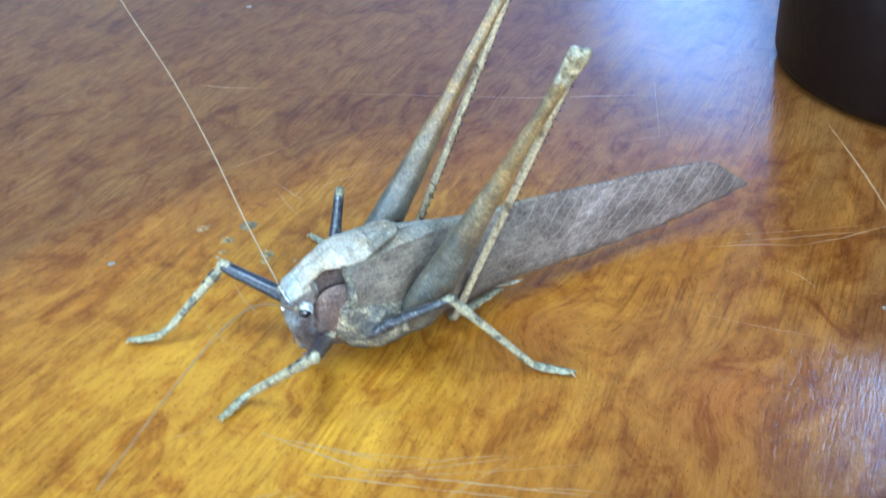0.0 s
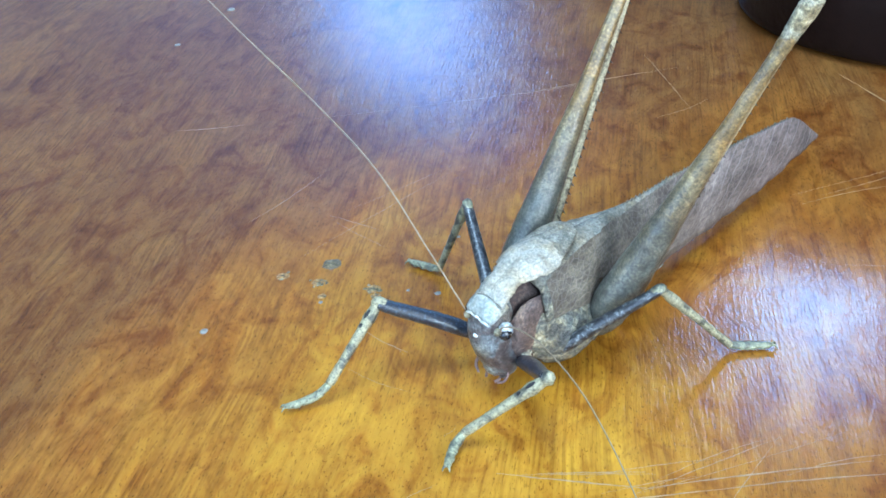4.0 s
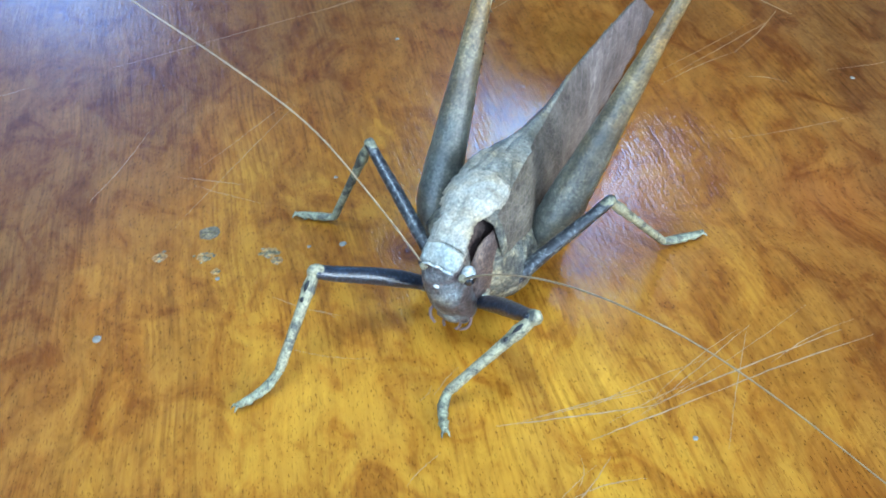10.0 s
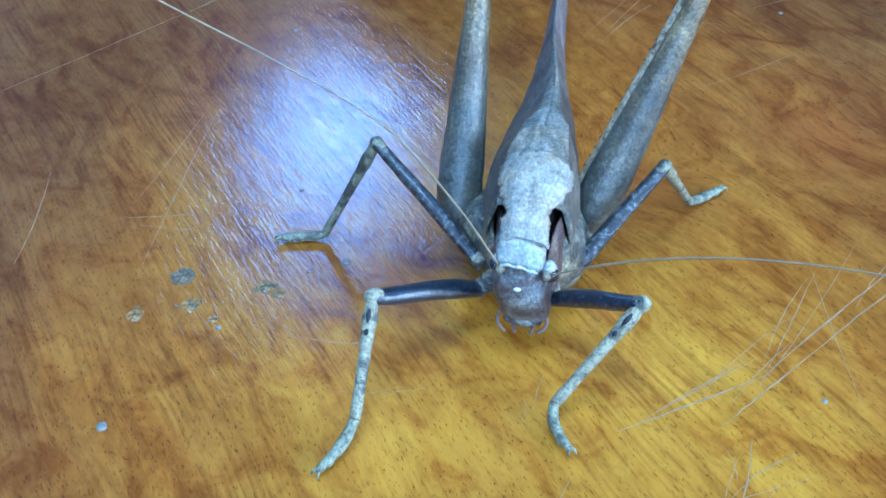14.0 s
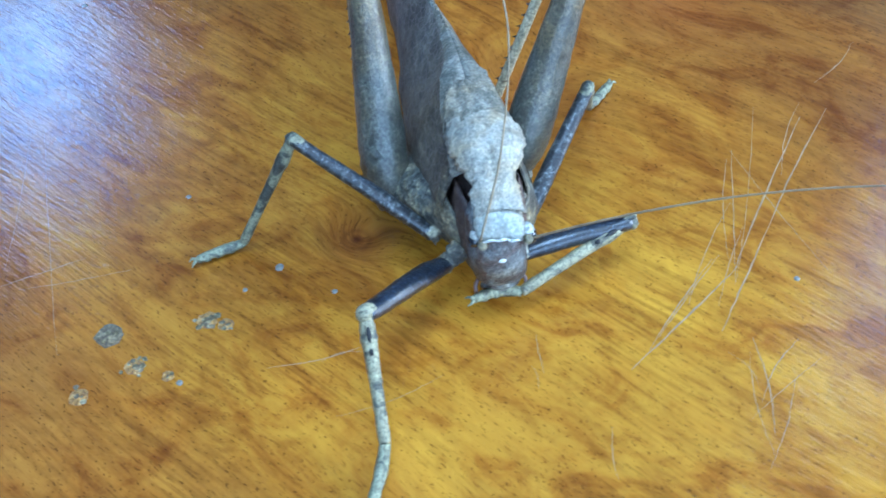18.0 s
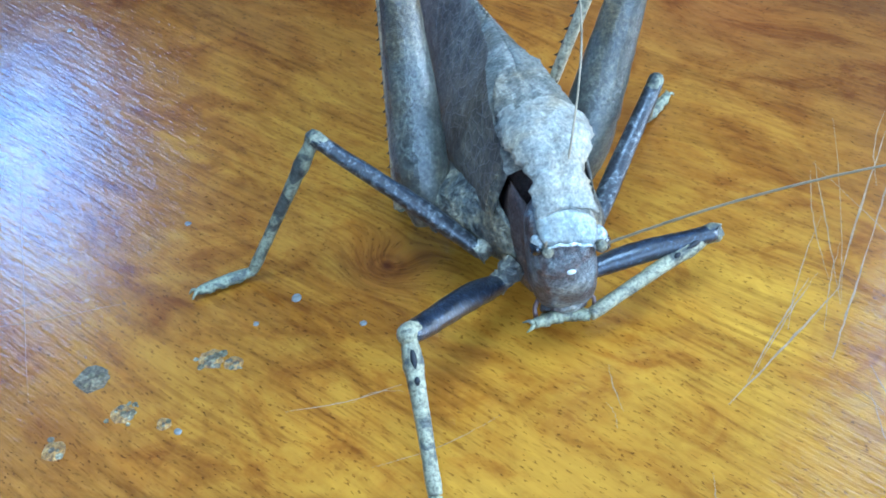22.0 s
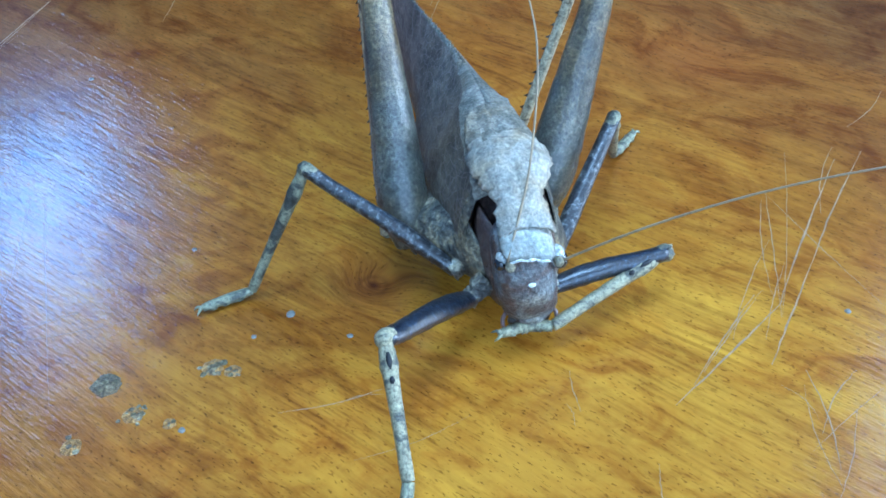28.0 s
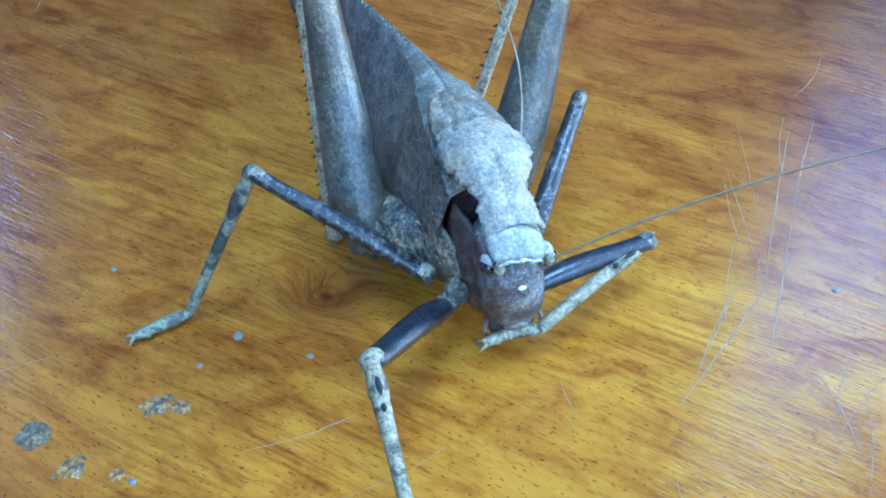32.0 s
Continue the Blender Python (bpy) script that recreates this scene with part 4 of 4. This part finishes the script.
def foot(bm, points):
    """Lobed foot joints ending in a pair of claws."""
    pts = [Vector(p) for p in points]
    limb(pts, [0.5, 0.62, 0.5, 0.42], 4, 8, 0.8, None, 0.1, bm)
    for f in (0.25, 0.5, 0.75):
        k = f * (len(pts) - 1)
        p = pts[int(k)].lerp(pts[min(int(k) + 1, len(pts) - 1)], k - int(k))
        ball(bm, (p.x, p.y, p.z - 0.12), 0.62, (1, 1, 0.75), 8, 6)
    d = (pts[-1] - pts[-2]).normalized()
    s = Vector((-d.y, d.x, 0))
    for q in (-1, 1):
        a = pts[-1]
        limb([a, a + d * 0.45 + s * 0.3 * q + Vector((0, 0, 0.1)), a + d * 0.8 + s * 0.42 * q + Vector((0, 0, -0.3))], [0.24, 0.16, 0.05], 3, 6, 1, None, 0, bm)
    return bm


def spines(bm, a, b, side, n, start=0.1, end=0.95, size=0.55, r=0.2):
    """A saw of short spines along a shin."""
    a, b, side = Vector(a), Vector(b), Vector(side).normalized()
    d = (b - a).normalized()
    side = (side - d * side.dot(d)).normalized()
    for k in range(n):
        p = a.lerp(b, start + (end - start) * k / (n - 1))
        cone(bm, p + side * 0.4, p + side * (0.5 + size) + d * 0.35, r)


def build_leg(insect, kind, hip, knee, ankle, toes, r_femur, r_shin, mats, label):
    """femur and tibia with its foot; femur and tibia have their origins at their upper joints."""
    hip, knee, ankle = Vector(hip), Vector(knee), Vector(ankle)
    k, a = knee - hip, ankle - knee
    bend = Vector((0, 0, 0.25))
    femur = part(kind + "_femur", limb([Vector(), k * 0.25 + bend, k * 0.5 + bend, k * 0.8, k], r_femur, 5, 12, 0.85), mats[0], insect, label)
    femur.location = hip * MM
    r, u = r_femur[-1], a.normalized()
    bm = limb([k * 0.86, k * 0.95, k + k.normalized() * 0.1, k + u * 0.55], [r * 0.55, r * 0.95, r * 0.98, r * 0.68], 4, 10)
    part("knee", bm, SHIN if kind != "middle" else SHIN_DARK, femur)
    bm = limb([a * f for f in (0, 0.06, 0.14, 0.2, 0.27, 0.5, 0.75, 0.92, 1)], [r_shin[0] * f for f in (0.95, 0.86, 1.02, 1.08, 0.9, 0.8, 0.74, 0.78, 0.7)], 4, 9)
    spines(bm, a * 0.2, a * 0.95, Vector((0.2, -1, -0.3)), 9, 0.1, 0.97, 0.16, 0.12)
    tibia = part(kind + "_tibia", bm, mats[1], insect)
    tibia.location = knee * MM
    if kind == "fore":
        up = Vector((0, -0.6, 1.0))
        up = (up - u * up.dot(u)).normalized()
        # the slit of the ear below the knee, and a second dark mark
        for f0, f1, w, lift in ((0.10, 0.22, 0.27, 0.70), (0.27, 0.32, 0.24, 0.62)):
            lift *= r_shin[0] * 1.15
            part("ear_slit", limb([a * (f0 + (f1 - f0) * q) + up * lift * (1 + 0.1 * math.sin(math.pi * q)) for q in (0, 0.25, 0.5, 0.75, 1)], [0.12, w * 0.85, w, w * 0.85, 0.12], 4, 8), EAR, tibia, "glossy black slit on the shin")
    tarsus = part("tarsus", foot(bmesh.new(), [Vector(p) - ankle for p in toes]), FOOT, tibia)
    tarsus.location = a * MM
    return femur, tibia, tarsus


def build_hind_leg(insect, hip, knee, ankle, toes, side):
    hip, knee, ankle = Vector(hip), Vector(knee), Vector(ankle)
    k, a = knee - hip, ankle - knee
    pts = [k * f for f in (-0.01, 0.02, 0.05, 0.09, 0.15, 0.22, 0.32, 0.46, 0.62, 0.8, 0.92, 1.0)]
    bm = limb(pts, [1.2, 1.9, 2.35, 2.6, 2.52, 2.3, 1.98, 1.5, 1.02, 0.82, 0.8, 0.95], 4, 18, 0.94, side, 0.05)
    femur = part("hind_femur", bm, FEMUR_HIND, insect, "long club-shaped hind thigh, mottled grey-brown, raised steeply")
    femur.location = hip * MM
    # pale keels along the upper and lower edges
    d = k.normalized()
    across = Vector(side) - d * Vector(side).dot(d)
    across.normalize()
    edge = d.cross(across)
    if edge.y > 0:
        edge = -edge
    rr = [1.9, 2.1, 1.85, 1.45, 1.02, 0.82, 0.8]
    bm = limb([k * f + edge * r * 0.72 for f, r in zip((0.08, 0.18, 0.3, 0.45, 0.62, 0.8, 0.9), rr)], [0.25, 0.42, 0.45, 0.42, 0.36, 0.3, 0.28], 9, 8, 1.0, None, 0.25)
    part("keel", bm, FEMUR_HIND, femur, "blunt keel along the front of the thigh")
    bm = limb([k * 0.865, k * 0.88, k * 0.90, k * 0.92], [0.75, 0.92, 0.92, 0.8], 3, 12, 0.9, side)
    part("knee_band", bm, FEMUR_HIND, femur, "narrow ring below the knee")
    bm = limb([k * 0.895, k * 0.94, k * 0.985, k * 1.005], [0.9, 1.1, 1.26, 1.12], 3, 12, 0.8, side)
    ball(bm, k * 1.0 + Vector((0.5, 0.5, 0.1)), 0.62, (1, 1, 1), 8, 6)
    ball(bm, k * 1.0 + Vector((-0.5, -0.4, 0.2)), 0.6, (1, 1, 1), 8, 6)
    part("knee", bm, KNEE, femur, "pale blunt knee")
    bm = limb([Vector(), a * 0.05, a * 0.3, a * 0.7, a], [0.75, 0.66, 0.56, 0.52, 0.5], 8, 8)
    tibia = part("hind_tibia", bm, SHIN_HIND, insect, "straw-coloured hind shin with saw-like spines, folded against the thigh")
    tibia.location = knee * MM
    back = Vector((0, 1, -0.25))
    for q in (-1.1, 1.1):
        bm = bmesh.new()
        spines(bm, Vector(), a, back + Vector((q, 0, 0)), 36, 0.06, 0.97, 0.5, 0.22)
        part("tibia_comb", bm, FEMUR_BROWN, tibia, "saw-toothed dark edge of the shin")
    part("tarsus", foot(bmesh.new(), [Vector(p) - knee for p in toes]), FOOT, tibia)


FL_HIP, FL_KNEE, FL_ANKLE, FL_TOE = (6.2, 10.6, 4.6), (15.0, 5.6, 9.6), (7.7, -0.8, 1.6), (9.6, -5.2, 0.9)
FL_KNEE_UP, FL_ANKLE_UP, FL_TOE_UP = (17.0, 11.7, 5.2), (5.8, 7.4, 3.1), (1.8, 7.0, 3.7)
ANT_R = [(1.3, 6.5, 12.0), (-2.0, 4.4, 20.0), (-7.6, 2.6, 29.0), (-15.6, 1.2, 35.3), (-24.0, -0.9, 41.5), (-34.0, -3.7, 49.7), (-45.0, -7.0, 58.0)]
ANT_L = [(6.3, 7.2, 10.6), (9.9, 4.0, 14.8), (14.2, 1.0, 18.6), (19.0, -2.1, 22.1), (24.5, -5.4, 25.2), (30.5, -9.1, 27.9), (37.1, -13.3, 30.2), (44.3, -18.3, 32.0), (52.2, -24.1, 33.5)]


def build_katydid():
    insect = new("katydid")
    tagged(insect, "large grey-brown leaf-mimic katydid standing on the varnished table", "katydid")
    build_body(insect)
    for sign in (-1, 1):
        build_tegmen(insect, sign)
    build_pronotum(insect)
    build_head(insect)
    right = antenna(ANT_R, insect, "long straw-coloured feeler")
    antenna(ANT_L, insect, "long straw-coloured feeler")
    for a, b, r in (((0.6, 11.6, 6.0), (-1.3, 10.9, 4.6), 1.0), ((5.6, 11.4, 6.0), (6.4, 10.5, 4.6), 1.0), ((0.2, 15.0, 6.4), (-2.0, 14.3, 5.4), 1.1), ((5.8, 15.2, 5.6), (7.7, 14.8, 4.4), 1.05), ((-0.6, 20.8, 5.6), (-4.6, 19.9, 4.9), 1.3), ((6.2, 20.4, 5.8), (8.8, 21.0, 4.6), 1.3)):
        a, b = Vector(a), Vector(b)
        bm = limb([a, a.lerp(b, 0.45), a.lerp(b, 0.75), b + (b - a) * 0.12], [r * 1.1, r * 1.05, r * 0.85, r * 0.95], 4, 12, 1.0, None, 0.28)
        part("coxa", bm, COXA, insect, "knobbly grey and ochre leg base")
    fr, fm = [0.9, 1.15, 1.1, 0.98, 0.88], [0.75, 0.9, 0.85, 0.75, 0.7]
    sr, sm = [0.75, 0.68, 0.6, 0.55, 0.5], [0.65, 0.58, 0.5, 0.48, 0.45]
    build_leg(insect, "fore", (-1.2, 11.0, 4.6), (-9.9, 2.4, 9.9), (-10.1, -6.2, 2.4), [(-10.1, -6.2, 2.4), (-10.8, -8.0, 1.2), (-11.6, -9.8, 0.9), (-12.3, -11.2, 0.8)], fr, sr, (FEMUR_DARK, SHIN), "dark bluish foreleg thigh")
    lf, lt, ls = build_leg(insect, "fore", FL_HIP, FL_KNEE, FL_ANKLE, [FL_ANKLE, (7.9, -2.4, 1.0), (8.7, -3.9, 0.8), FL_TOE], fr, sr, (FEMUR_DARK, SHIN), "dark bluish foreleg thigh")
    build_leg(insect, "middle", (-1.8, 14.2, 5.4), (-13.7, 21.5, 14.1), (-20.6, 21.6, 0.9), [(-20.6, 21.6, 0.9), (-22.4, 21.3, 0.7), (-24.2, 20.9, 0.7), (-25.4, 20.5, 0.7)], fm, sm, (FEMUR_BROWN, SHIN_DARK), "slender dark middle thigh")
    build_leg(insect, "middle", (7.7, 14.9, 4.3), (16.1, 23.8, 12.6), (19.7, 33.6, 0.9), [(19.7, 33.6, 0.9), (21.0, 34.9, 0.7), (22.3, 36.2, 0.7), (23.2, 37.1, 0.7)], fm, sm, (FEMUR_BROWN, SHIN), "slender dark middle thigh")
    build_hind_leg(insect, (-5.2, 19.8, 5.0), (-4.0, 45.8, 46.4), (-6.7, 26.2, 1.2), [(-6.7, 26.2, 1.2), (-4.6, 27.8, 0.8), (-2.2, 29.9, 0.8), (-0.4, 31.8, 0.8)], (1, 0, 0))
    build_hind_leg(insect, (8.2, 21.8, 4.6), (24.6, 36.2, 45.4), (5.5, 29.5, 1.0), [(5.2, 29.0, 1.0), (4.2, 32.5, 0.8), (3.2, 35.5, 0.8), (2.3, 38.2, 0.8)], (0.9, -0.5, 0))
    return insect, lf, lt, ls, right


def turned(p0, a, b, c, d):
    """The pose that carries a limb built from a to b so that it runs from c to d."""
    q = (Vector(b) - Vector(a)).rotation_difference(Vector(d) - Vector(c))
    return Matrix.LocRotScale(Vector(p0) * MM, q, None)


def motions():
    """The left foreleg is lifted to the mouth, and the right feeler swings back over the body."""
    rows = [(0.0, FL_KNEE, FL_ANKLE, FL_TOE), (16.8, FL_KNEE, FL_ANKLE, FL_TOE), (16.9, (15.4, 7.0, 9.2), (7.6, -0.4, 2.0), (9.4, -4.6, 1.2)), (17.0, (16.8, 11.0, 6.4), (7.4, 3.5, 2.7), (5.5, 1.6, 1.6)),
            (17.1, (17.0, 12.0, 5.6), (6.1, 6.0, 3.3), (2.4, 4.0, 2.5)), (17.2, FL_KNEE_UP, FL_ANKLE_UP, (1.6, 5.6, 2.6)), (17.5, FL_KNEE_UP, FL_ANKLE_UP, FL_TOE_UP), (32.0, FL_KNEE_UP, FL_ANKLE_UP, FL_TOE_UP)]
    walk(left_femur, [(t, turned(FL_HIP, FL_HIP, FL_KNEE, FL_HIP, k)) for t, k, a, e in rows])
    walk(left_tibia, [(t, turned(k, FL_KNEE, FL_ANKLE, k, a)) for t, k, a, e in rows])
    shin, toe, poses = Vector(FL_ANKLE) - Vector(FL_KNEE), Vector(FL_TOE) - Vector(FL_ANKLE), []
    for t, k, a, e in rows:
        q = shin.rotation_difference(Vector(a) - Vector(k))
        want = q.inverted() @ (Vector(e) - Vector(a))
        poses.append((t, Matrix.LocRotScale(shin * MM, toe.rotation_difference(want), None)))
    walk(left_tarsus, poses)
    base = Vector(ANT_R[0])

    def frame_of(chord, bow):
        e1 = Vector(chord).normalized()
        e2 = (Vector(bow) - e1 * e1.dot(Vector(bow))).normalized()
        return Matrix((e1, e2, e1.cross(e2))).transposed()

    rest = frame_of(Vector(ANT_R[3]) - base, Vector(ANT_R[1]) - base)
    def swung(chord, bow):
        late = frame_of(Vector(chord) - base, Vector(bow) - base)
        return (late @ rest.transposed()).to_quaternion()

    start, back = Matrix.Identity(3).to_quaternion(), swung((3.6, 18.7, 32.2), (6.0, 9.2, 17.3))
    turns = [(t, start.slerp(back, f)) for t, f in ((0.0, 0.0), (16.9, 0.0), (17.0, 0.55), (17.1, 0.9), (17.2, 1.0), (18.5, 1.0))]
    turns += [(24.5, swung((6.8, 24.3, 20.2), (14.3, 12.9, 16.7))), (29.0, swung((4.5, 19.5, 28.5), (11.5, 9.6, 15.5))), (32.0, swung((8.6, 27.3, 20.3), (14.4, 11.7, 11.8)))]
    walk(right_antenna, [(t, Matrix.LocRotScale(base * MM, q, None)) for t, q in turns])


build_room()
wooden_table = build_table()
build_scratches(wooden_table)
build_pot()
build_spots()
_, left_femur, left_tibia, left_tarsus, right_antenna = build_katydid()
motions()
